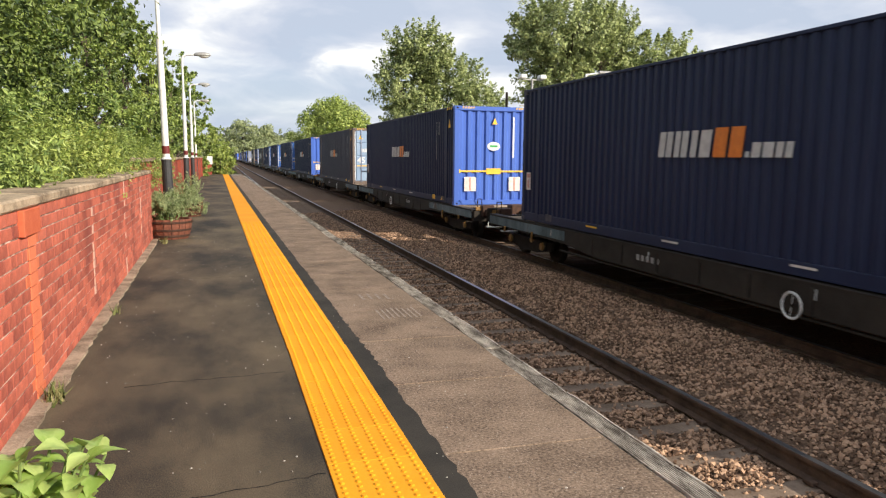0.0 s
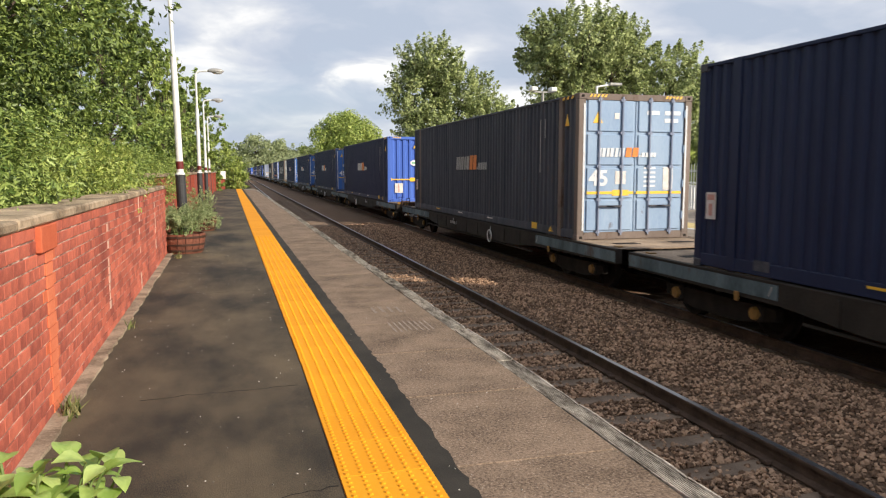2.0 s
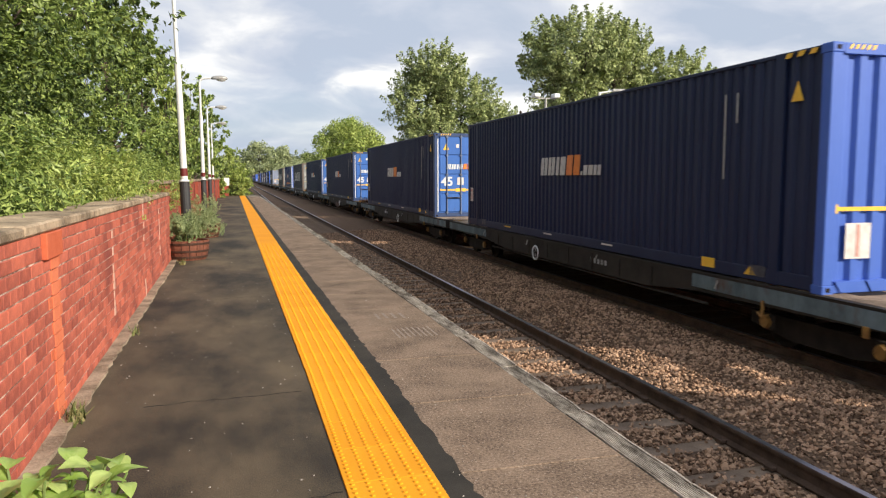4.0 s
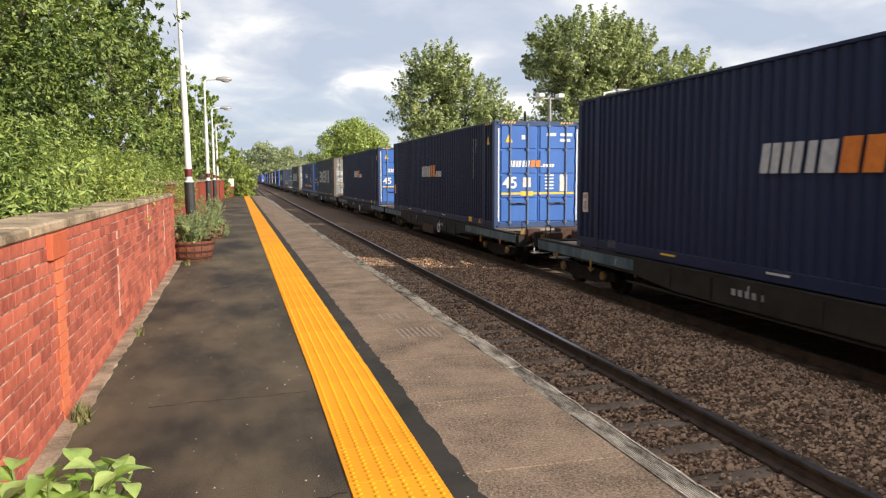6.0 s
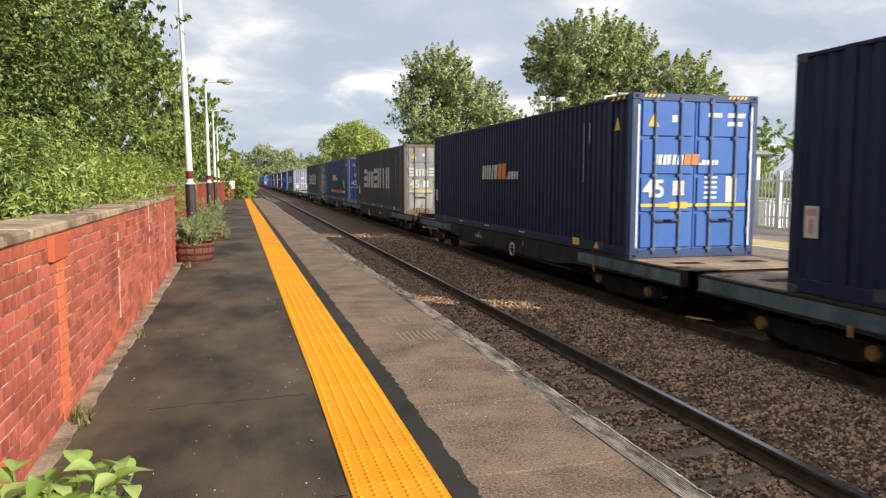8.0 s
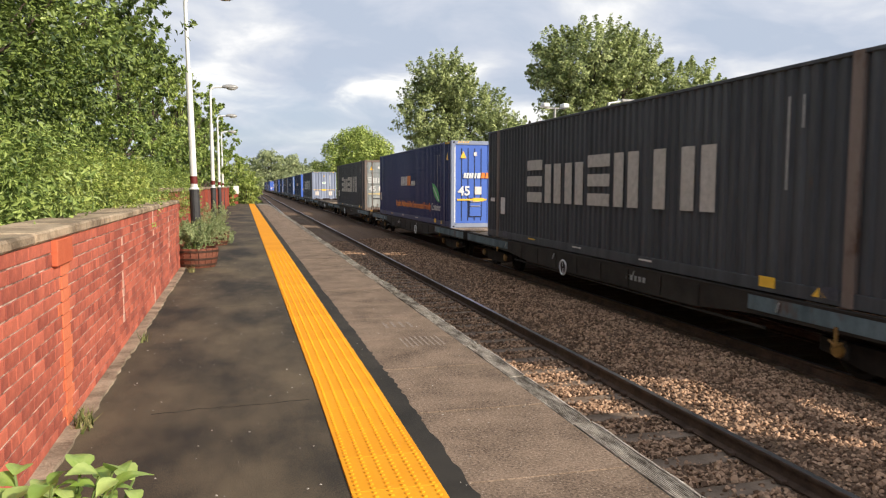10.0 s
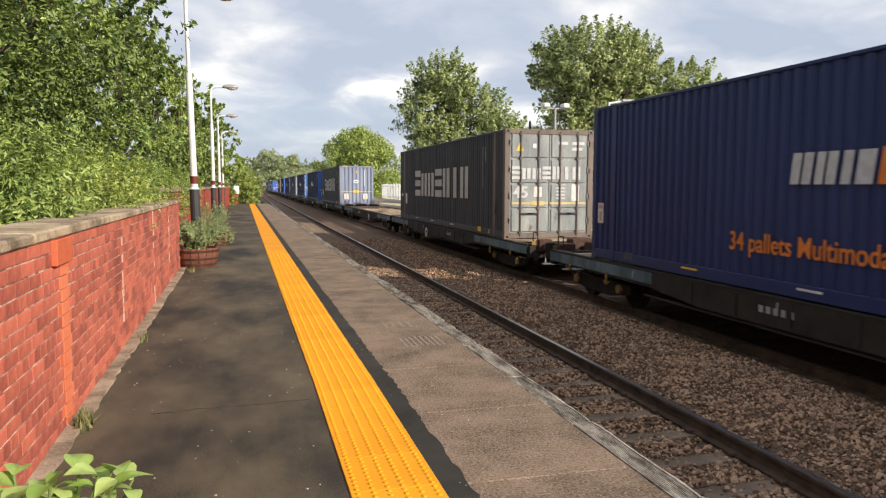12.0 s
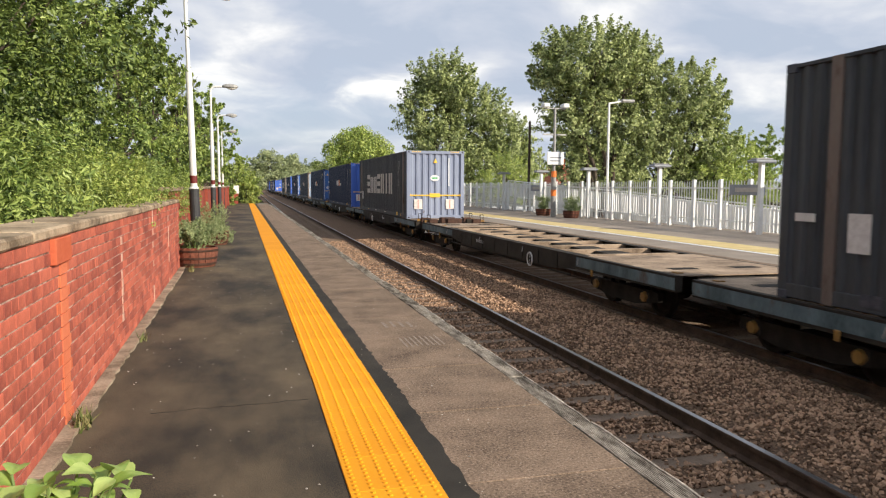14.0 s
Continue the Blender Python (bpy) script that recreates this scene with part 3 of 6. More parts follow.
def rail_bm(x, y0, y1):
    """A flat-bottomed rail: foot, web and head."""
    prof = [(-0.07, -0.155), (0.07, -0.155), (0.07, -0.142), (0.014, -0.125), (0.010, -0.045), (0.036, -0.032), (0.036, -0.006), (0.029, 0.0), (-0.029, 0.0), (-0.036, -0.006),
            (-0.036, -0.032), (-0.010, -0.045), (-0.014, -0.125), (-0.07, -0.142)]
    bm = bmesh.new()
    a = [bm.verts.new((x + u, y0, RAIL_Z + v)) for u, v in prof]
    b = [bm.verts.new((x + u, y1, RAIL_Z + v)) for u, v in prof]
    for i in range(len(prof)):
        j = (i + 1) % len(prof)
        bm.faces.new((a[i], a[j], b[j], b[i]))
    bmesh.ops.recalc_face_normals(bm, faces=bm.faces[:])
    for face in bm.faces:
        if face.normal.z > 0.9 and face.calc_center_median().z > RAIL_Z - 0.004:
            face.material_index = 1
    return bm


def make_track(centre, name, label):
    root = tagged(new(name), label, kind="structure")
    for side in (-0.755, 0.755):
        ob = part("rail", rail_bm(centre + side, -40, 430), M["rail"], root)
        ob.data.materials.append(M["rail_top"])
    first = None
    n = 95
    for i in range(-6, n):
        y = 0.325 + 0.65 * i
        if first is None:
            bm = bmesh.new()
            vs = []
            for yy, zz in ((-0.13, -0.2), (0.13, -0.2), (0.105, 0.0), (-0.105, 0.0)):
                vs.append([bm.verts.new((x, yy, zz - (0.012 if abs(x) < 0.5 and zz > -0.1 else 0))) for x in (-1.25, -0.95, -0.42, 0.42, 0.95, 1.25)])
            for k in range(4):
                for j in range(5):
                    bm.faces.new((vs[k][j], vs[k][j + 1], vs[(k + 1) % 4][j + 1], vs[(k + 1) % 4][j]))
            bm.faces.new([vs[k][0] for k in range(4)][::-1])
            bm.faces.new([vs[k][5] for k in range(4)])
            first = part("sleeper", bm, M["sleeper"], root)
            ob = first
        else:
            ob = new("sleeper", first.data)
            ob.parent = root
        ob.location = (centre, y, RAIL_Z - 0.155)
        if y < 22 and centre == NEAR_TRACK:
            for side in (-0.755, 0.755):
                for s in (-0.085, 0.085):
                    clip = part("rail_clip", CLIP, None, root)
                    clip.location = (centre + side + s, y, RAIL_Z - 0.13)


CLIP = bpy.data.meshes.new("rail_clip")
_clip = bmesh.new()
box(_clip, -0.03, 0.03, -0.05, 0.05, -0.02, 0.012, 0.006)
_clip.to_mesh(CLIP)
_clip.free()
CLIP.materials.append(M["rail"])


def make_platform():
    rng = np.random.default_rng(2)
    structure("platform_base", band(-1.6, EDGE_X - 0.10, -1.2, -0.02, -8, 62), M["concrete"], "concrete body of the railway platform")
    structure("platform_surface", band(-1.9, 0.425, -0.012, 0.0, -8, 61.5, 1.0), M["asphalt"], "patchy brown and black worn asphalt platform surface")
    structure("asphalt_band", band(0.86, 0.995, -0.012, 0.002, -8, 61.5, 0.07, 0, 0.014, rng), M["asphalt_band"], "ragged strip of black asphalt beside the yellow paving")
    # worn front edge stones
    edging = tagged(new("platform_edging"), "pale weathered edging stones along the platform edge", kind="structure")
    for i in range(54):
        y = -3 + 1.13 * i + 0.2
        bm = bmesh.new()
        top = 0.003
        sub = 10
        rows = []
        for k in range(sub + 1):
            yy = y + 0.006 + (1.118) * k / sub
            w = rng.uniform(-0.005, 0.005) if 0 < k < sub else -0.006
            j = rng.uniform(-0.004, 0.002)
            ring = [(-0.135, -0.30), (w * 0.4, -0.30), (w, top - 0.03), (w - 0.004, top + 0.003 + j * 0.5), (w - 0.016, top + 0.004 + j * 0.5)]
            for g in range(9):
                u = -0.021 - 0.0125 * g
                ring += [(u, top - 0.009), (u - 0.005, top - 0.009), (u - 0.0065, top + j), (u - 0.0105, top + j)]
            ring.append((-0.135, top - 0.003))
            rows.append([bm.verts.new((x, yy, z)) for x, z in ring])
        count = len(rows[0])
        for a, b in zip(rows, rows[1:]):
            for q in range(count):
                bm.faces.new((a[q], a[(q + 1) % count], b[(q + 1) % count], b[q]))
        bm.faces.new(rows[0])
        bm.faces.new(rows[-1][::-1])
        bmesh.ops.recalc_face_normals(bm, faces=bm.faces[:])
        ob = part("edging_stone", bm, M["edging"], edging)
        ob.location = (EDGE_X + skew(y + 0.5) + rng.uniform(-0.012, 0.012), 0, rng.uniform(-0.004, 0.005))
    # concrete slabs
    slabs = tagged(new("platform_slabs"), "rows of brown-grey worn concrete slabs along the platform edge", kind="structure")
    for i in range(54):
        y = -3 + 1.13 * i + 0.63
        bm = cube(0.95, 1.858, y + 0.004, y + 1.124, -0.05, 0.0, 0.004)
        ob = part("slab", bm, M["slab"], slabs)
        ob.location = (skew(y + 0.5), 0, -0.001 + rng.uniform(-0.0025, 0.0015))
    # yellow tactile paving
    strip = tagged(new("tactile_paving"), "bright orange-yellow tactile paving strip with rows of raised studs", kind="structure")
    size = 0.435
    domes = bmesh.new()
    box(domes, 0.002, size - 0.002, 0.001, size - 0.001, -0.02, 0.008, 0.002)
    for i in range(6):
        for j in range(9):
            x, y = size * (i + 0.5) / 6, size * (j + 0.5) / 9
            bmesh.ops.create_cone(domes, cap_ends=True, segments=7, radius1=0.0135, radius2=0.008, depth=0.007, matrix=Matrix.Translation((x, y, 0.0112)))
    rich = bpy.data.meshes.new("tactile_tile")
    domes.to_mesh(rich)
    domes.free()
    plain = bpy.data.meshes.new("tactile_tile_far")
    ribbed = cube(0.002, size - 0.002, 0.001, size - 0.001, -0.02, 0.008)
    for i in range(6):
        x = size * (i + 0.5) / 6
        box(ribbed, x - 0.012, x + 0.012, 0.001, size - 0.001, 0.008, 0.012)
    ribbed.to_mesh(plain)
    ribbed.free()
    rich.materials.append(M["tactile"])
    plain.materials.append(M["tactile"])
    for i in range(144):
        y = -1.5 + size * i
        ob = part("tactile_tile", rich if y < 16 else plain, None, strip)
        ob.location = (0.425 + skew(y), y, rng.uniform(-0.001, 0.001))
    # painted figures too worn to read
    marks = tagged(new("worn_paint_marks"), "worn white painted marking on the platform edge slabs", "marking")
    for (x0, y0, n, dx) in ((1.38, 6.3, 8, 0.05), (1.36, 7.2, 4, 0.085)):
        for i in range(n):
            bm = cube(0, dx * 0.36, 0, 0.42 if n == 8 else 0.3, 0, 0.0015)
            ob = part("paint_bar", bm, M["worn_white"], marks)
            ob.location = (x0 + dx * i - 0.05, y0 + rng.uniform(-0.03, 0.03), -0.0002)
    # joints in the asphalt, and grit
    joints = tagged(new("asphalt_joints"), "thin dark cracks across the asphalt surface", kind="structure")
    for y, x0, x1 in ((4.78, -0.62, 0.36), (8.9, -0.7, 0.2), (13.4, -0.6, 0.36), (3.1, -0.2, 0.41)):
        bm = bmesh.new()
        n, px, py = 14, x0, y
        for k in range(n):
            qx, qy = x0 + (x1 - x0) * (k + 1) / n, y + rng.normal(0, 0.012) + 0.10 * (k + 1) / n
            a, b = rng.uniform(0.002, 0.006, 2)
            f = [bm.verts.new(q) for q in ((px, py - a, 0.0015), (qx, qy - b, 0.0015), (qx, qy + b, 0.0015), (px, py + a, 0.0015))]
            bm.faces.new(f)
            px, py = qx, qy
        part("crack", bm, M["crack"], joints)
    n = 420
    x, y = rng.uniform(-0.95, 1.86, n), rng.uniform(1.8, 14, n)
    keep = (x < 0.42) | (x > 0.87)
    x, y = x[keep], y[keep]
    n = len(x)
    size = rng.uniform(0.0025, 0.007, n)
    o = np.array([(1, 0, 0), (0, 1, 0), (-1, 0, 0), (0, -1, 0), (0, 0, 0.8)])
    v = np.stack([x, y, np.full(n, 0.001)], 1)[:, None] + o[None] * size[:, None, None] * rng.uniform(0.6, 1.5, (n, 5, 1))
    f = (np.array([(0, 1, 4), (1, 2, 4), (2, 3, 4), (3, 0, 4)])[None] + 5 * np.arange(n)[:, None, None]).reshape(-1, 3)
    tagged(part("grit", mesh_of("grit", v.reshape(-1, 3), f, M["pebble"]), None), "scattered pale grit on the platform", "grit", kind="stuff")
    kerb = structure("wall_kerb", band(-1.06, -0.965, -0.05, 0.022, -4, 13.3, 0.12, 0, 0.014, rng, False), M["kerb"], "low worn concrete kerb at the foot of the wall")
    kerb.matrix_basis = WALL_TURN


def make_far_platform():
    structure("far_platform", cube(9.15, 16.2, -40, 90, -1.2, 0.0), M["far_asphalt"], "grey asphalt platform on the other side of the tracks")
    structure("far_platform_edge", cube(9.12, 9.5, -40, 90, -0.1, 0.006), M["slab"], "pale concrete edge of the far platform")
    structure("far_white_line", cube(10.75, 10.9, -40, 90, 0.0, 0.006), M["white_paint"], "white line along the far platform")
    structure("far_yellow_line", cube(10.94, 12.0, -40, 90, 0.0, 0.008), M["far_yellow"], "worn yellow band along the far platform")
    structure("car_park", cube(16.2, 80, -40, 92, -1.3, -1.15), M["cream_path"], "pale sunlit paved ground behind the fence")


# ---- brick wall beside the platform ----
BRICK_L, BRICK_H = 0.225, 0.075


def brick_mesh(name, length, mat):
    bm = cube(-0.055, 0.0, 0.005, length - 0.005, 0.005, BRICK_H - 0.005, 0.003)
    me = bpy.data.meshes.new(name)
    bm.to_mesh(me)
    bm.free()
    me.materials.append(mat)
    return me


def brick_rows(y0, y1, courses):
    """Places of the bricks in a wall of stretchers with a course of headers now and then: (y, z, header)."""
    for c in range(courses):
        header = c % 4 == 3
        step = BRICK_L / 2 if header else BRICK_L
        y = y0 - (step / 2 if c % 2 else 0)
        while y < y1 - 0.02:
            if y > y0 - 0.01:
                yield y, c * BRICK_H, header
            y += step


def make_wall():
    rng = np.random.default_rng(8)
    root = tagged(new("wall_brick"), "red painted brick boundary wall with weathered pale mortar", kind="structure")
    part("wall_core", cube(WALL_X - 0.30, WALL_X - 0.006, -4, 13.2, -0.1, 15 * BRICK_H), M["mortar"], root)
    stretcher, header = brick_mesh("brick", BRICK_L, M["brick"]), brick_mesh("brick_header", BRICK_L / 2, M["brick"])
    stretcher_o, header_o = brick_mesh("brick_pale", BRICK_L, M["brick_orange"]), brick_mesh("brick_pale_header", BRICK_L / 2, M["brick_orange"])
    joined = bmesh.new()
    shapes = []
    for y, z, head in brick_rows(-1.0, 13.2, 15):
        near = 3.0 < y < 6.2
        column = 4.55 < y + 0.05 < 4.78
        if near:
            me = (header_o if head else stretcher_o) if column else (header if head else stretcher)
            ob = part("brick", me, None, root)
            ob.location = (WALL_X + rng.uniform(-0.001, 0.003), y, z)
        else:
            shapes.append((y, z, BRICK_L / 2 if head else BRICK_L))
    n = len(shapes)
    unit = np.array([(x, y, z) for x in (-0.05, 0.0) for y in (0, 1) for z in (0, 1)], float)
    quads = np.array([(0, 1, 3, 2), (4, 6, 7, 5), (0, 4, 5, 1), (2, 3, 7, 6), (1, 5, 7, 3), (0, 2, 6, 4)])
    v = np.repeat(unit[None], n, 0)
    s = np.array(shapes)
    v[..., 0] = WALL_X + unit[None, :, 0] + rng.uniform(-0.001, 0.0015, (n, 1))
    v[..., 1] = s[:, :1] + 0.006 + unit[None, :, 1] * (s[:, 2:] - 0.012)
    v[..., 2] = s[:, 1:2] + 0.005 + unit[None, :, 2] * (BRICK_H - 0.01)
    rest = part("bricks", mesh_of("bricks", v.reshape(-1, 3), (quads[None] + 8 * np.arange(n)[:, None, None]).reshape(-1, 4), M["brick_far"]), None, root)
    tagged(rest, kind="stuff")
    joined.free()
    # movement joints pointed with pale mortar
    for y, w, m in ((4.60, 0.17, "brick_orange"), (6.86, 0.05, "smear"), (9.3, 0.05, "smear"), (11.3, 0.04, "smear")):
        bm = bmesh.new()
        for k in range(15):
            a, b = rng.uniform(-0.02, 0.02, 2)
            if m == "smear" and rng.random() < 0.45:
                continue
            box(bm, WALL_X - 0.002, WALL_X + 0.0075, y + a, y + w + b, k * BRICK_H + 0.004, (k + 1) * BRICK_H - 0.004)
        part("pointed_joint", bm, M[m], root, "pale repointed vertical joint" if m == "smear" else "bright orange-red repaired strip of brick")
    part("cap_block", cube(WALL_X - 0.02, WALL_X + 0.03, 4.42, 4.80, 13 * BRICK_H, 15 * BRICK_H - 0.004, 0.004), M["brick_orange"], root)
    # coping
    cap = tagged(new("wall_coping"), "weathered sandy stone coping on the wall", kind="structure")
    y = -4.0
    while y < 13.1:
        d = rng.uniform(0.82, 0.95)
        d = min(d, 13.25 - y)
        ob = part("coping_stone", cube(WALL_X - 0.36, WALL_X + 0.02, y + 0.004, y + d - 0.004, 15 * BRICK_H, 15 * BRICK_H + 0.06 + rng.uniform(-0.004, 0.004), 0.012), M["coping"], cap)
        y += d
    for ob in (root, cap):
        ob.matrix_basis = WALL_TURN
    # set-back stretch further along
    back = tagged(new("wall_setback"), "set-back stretch of the red brick wall beyond the lamp post", kind="structure")
    part("wall_core", cube(-1.75, -1.50, 13.0, 60.2, -0.1, 1.30), M["brick_back"], back)
    part("wall_return", cube(-1.75, WALL_X - 0.31, 13.0, 13.2, -0.1, 1.2), M["brick_back"], back)
    part("wall_cap", cube(-1.80, -1.45, 13.2, 60.2, 1.30, 1.38, 0.01), M["coping"], back)
    for y in (20.0, 27.0, 34.0, 41.0, 48.0, 55.0):
        part("pier", cube(-1.5, -1.40, y, y + 0.34, -0.1, 1.30), M["brick_back"], back)
    end = tagged(new("wall_end"), "short red brick wall closing the platform end", kind="structure")
    part("wall_core", cube(-2.5, -0.85, 60.2, 60.45, -0.1, 1.1), M["brick_back"], end)
    part("wall_cap", cube(-2.5, -0.82, 60.15, 60.5, 1.1, 1.18), M["coping"], end)
    sign = thing("platform_end_sign", "small white sign board on the brick end wall", "sign", at=(-1.0, 60.16, 0.8))
    part("board", cube(-0.22, 0.22, -0.03, 0.0, 0.0, 0.62, 0.01), M["white_paint"], sign)


make_ground()
make_far_platform()
make_platform()
make_wall()
make_track(NEAR_TRACK, "track_near", "empty near railway track with rusty rails on concrete sleepers")
make_track(FAR_TRACK, "track_far", "far railway track under the freight train")
make_stones()


# ---- the freight train ----
LENGTH, WIDTH, HIGH = 13.716, 2.52, 2.896
TWIN = 36.44
SIDE_X, FLOOR_Z = 6.47, 0.045


def corrugated(u0, u1, z0, z1, pitch, depth, axis, flip=1):
    """A pressed steel panel with upright ribs, along y (axis 'y') or x (axis 'x'); its outer face lies at 0."""
    bm = bmesh.new()
    n = max(1, round((u1 - u0) / pitch))
    p = (u1 - u0) / n
    prof = []
    for i in range(n):
        a = u0 + i * p
        prof += [(a, 0), (a + p * 0.34, 0), (a + p * 0.52, depth), (a + p * 0.82, depth)]
    prof.append((u1, 0))
    low, top = [], []
    for u, d in prof:
        d = d * flip
        xy = (d, u) if axis == "y" else (u, d)
        low.append(bm.verts.new((*xy, z0)))
        top.append(bm.verts.new((*xy, z1)))
    for i in range(len(prof) - 1):
        f = (low[i], low[i + 1], top[i + 1], top[i])
        bm.faces.new(f if axis == "x" else f[::-1])
    return bm


def shape(points, mat, parent, name="emblem_bar", axis="x", at=(0, 0, 0), label=""):
    ob = part(name, outline(points, 0.004, axis), mat, parent, label)
    ob.location = at
    return ob


def slanted(u, v, w, h, lean, sign):
    """A leaning bar: from u to the reader's right by w."""
    return [(u, v), (u + sign * w, v), (u + sign * (w + lean), v + h), (u + sign * lean, v + h)]


def wordmark(parent, u, v, scale, axis, white, orange):
    """The carrier's mark as plain leaning bars: white ones, two orange blocks, then a row of low white bars."""
    s = -1 if axis == "x" else 1
    h = 0.38 * scale
    bars = [(0.0, 0.15, white, 1), (0.19, 0.15, white, 1), (0.40, 0.13, white, 1), (0.57, 0.15, white, 1), (0.80, 0.14, white, 1), (1.01, 0.24, white, 1),
            (1.32, 0.27, orange, 1.06), (1.65, 0.27, orange, 1.06), (1.98, 0.08, white, 0.2),
            (2.10, 0.16, white, 0.5), (2.30, 0.19, white, 0.5), (2.53, 0.12, white, 0.5), (2.69, 0.12, white, 0.5)]
    for du, w, mat, f in bars:
        pts = slanted(u + s * du * scale, v, w * scale, h * f, h * f * 0.14, s)
        shape(pts, mat, parent, "emblem_bar", axis, (-0.004, 0, 0) if axis == "x" else (0, -0.004, 0))


def block_mark(parent, u, v, width, h, axis, mat):
    """A mark of seven plain upright cream blocks."""
    s = -1 if axis == "x" else 1
    pitch = width / 7
    for k in range(7):
        x, w = k * pitch, pitch * 0.84
        top = h * (0.88 if k in (1, 2) else 1.0)
        if k in (0, 3):
            bars = [(0.0, w, top * f, top * 0.24) for f in (0.0, 0.38, 0.76)]
        elif k == 5:
            bars = [(w * 0.3, w * 0.4, 0.0, top)]
        else:
            bars = [(0.0, w * 0.38, 0.0, top), (w * 0.56, w * 0.40, 0.0, top)]
        for du, ww, dv, hh in bars:
            shape(slanted(u + s * (x + du), v + dv, ww, hh, 0, s), mat, parent, "emblem_bar", axis, (-0.004, 0, 0) if axis == "x" else (0, -0.004, 0))


def lettering(text, size, mat, parent, name, at, axis, bold=0.0, squeeze=1.0, label=""):
    """Readable words in the built-in font as a thin mesh on a side (axis x) or an end (axis y)."""
    curve = bpy.data.curves.new(name, "FONT")
    curve.body, curve.size, curve.extrude, curve.offset = text, size, 0.003, bold
    temp = bpy.data.objects.new(name, curve)
    scene.collection.objects.link(temp)
    me = bpy.data.meshes.new_from_object(temp.evaluated_get(bpy.context.evaluated_depsgraph_get()))
    scene.collection.objects.unlink(temp)
    bpy.data.objects.remove(temp)
    turn = Matrix.Rotation(radians(90), 4, "X")
    if axis == "x":
        turn = Matrix.Rotation(radians(-90), 4, "Z") @ turn
    me.transform(turn @ Matrix.Diagonal((squeeze, 1, 1, 1)))
    me.materials.clear()
    me.materials.append(mat)
    ob = part(name, me, None, parent, label)
    ob.location = at
    return ob


def container_body(root, side, frame_mat):
    """Frame, ribbed long sides and roof of a 45-foot box."""
    w, l, h = WIDTH, LENGTH, HIGH
    near = part("side_wall", corrugated(0.16, l - 0.16, 0.20, h - 0.05, 0.212, 0.038, "y"), side, root)
    near.location = (0.012, 0, 0)
    far = part("side_wall", corrugated(0.16, l - 0.16, 0.20, h - 0.05, 0.212, 0.038, "y", -1), side, root)
    far.location = (w - 0.012, 0, 0)
    part("roof", cube(0.06, w - 0.06, 0.1, l - 0.1, h - 0.06, h - 0.035), side, root)
    part("floor_pan", cube(0.06, w - 0.06, 0.1, l - 0.1, 0.14, 0.2), M["casting"], root)
    for x in (0.0, w - 0.06):
        part("top_rail", cube(x, x + 0.06, 0.15, l - 0.15, h - 0.062, h - 0.012, 0.008), side, root)
        part("bottom_rail", cube(x, x + 0.05, 0.15, l - 0.15, 0.03, 0.20, 0.006), side, root)
        part("rail_lip", cube(x - 0.004 if x == 0 else x, x + 0.05 if x == 0 else w + 0.004, 0.9, l - 0.9, 0.035, 0.06), side, root)
        for y in (0.0, l - 0.15):
            part("corner_post", cube(x - 0.0 if x == 0 else x - 0.09, x + 0.15 if x == 0 else w, y, y + 0.15, 0.115, h - 0.115, 0.008), side if y else frame_mat, root)
        for y in (0.74, l - 0.92):
            part("lifting_post", cube(x - 0.008 if x == 0 else x - 0.06, x + 0.12 if x == 0 else w + 0.008, y, y + 0.17, 0.02, h - 0.012, 0.006), M["rusty_frame"] if side in (M["charcoal"], M["old_navy"]) else side, root)
    for x in (0.0, w - 0.162):
        for y in (0.0, l - 0.178):
            for z in (0.0, h - 0.118):
                bm = cube(x - 0.005, x + 0.167, y - 0.005, y + 0.178, z, z + 0.118, 0.012)
                casting = part("corner_casting", bm, frame_mat if y == 0 else M["casting"], root)
                if y == 0:
                    # near-black plate on the solid casting, coloured like the shade inside its hole
                    part("casting_hole", cube(x + 0.05, x + 0.115, -0.0075, 0.0, z + 0.035, z + 0.085, 0.002), M["wheel"], casting)
    part("end_wall", cube(0.1, w - 0.1, l - 0.07, l - 0.03, 0.1, h - 0.08), side, root)
    part("front_sill", cube(0.162, w - 0.162, 0.0, 0.12, 0.02, 0.16, 0.006), frame_mat, root)
    part("front_header", cube(0.162, w - 0.162, 0.0, 0.12, h - 0.13, h - 0.005, 0.006), frame_mat, root)


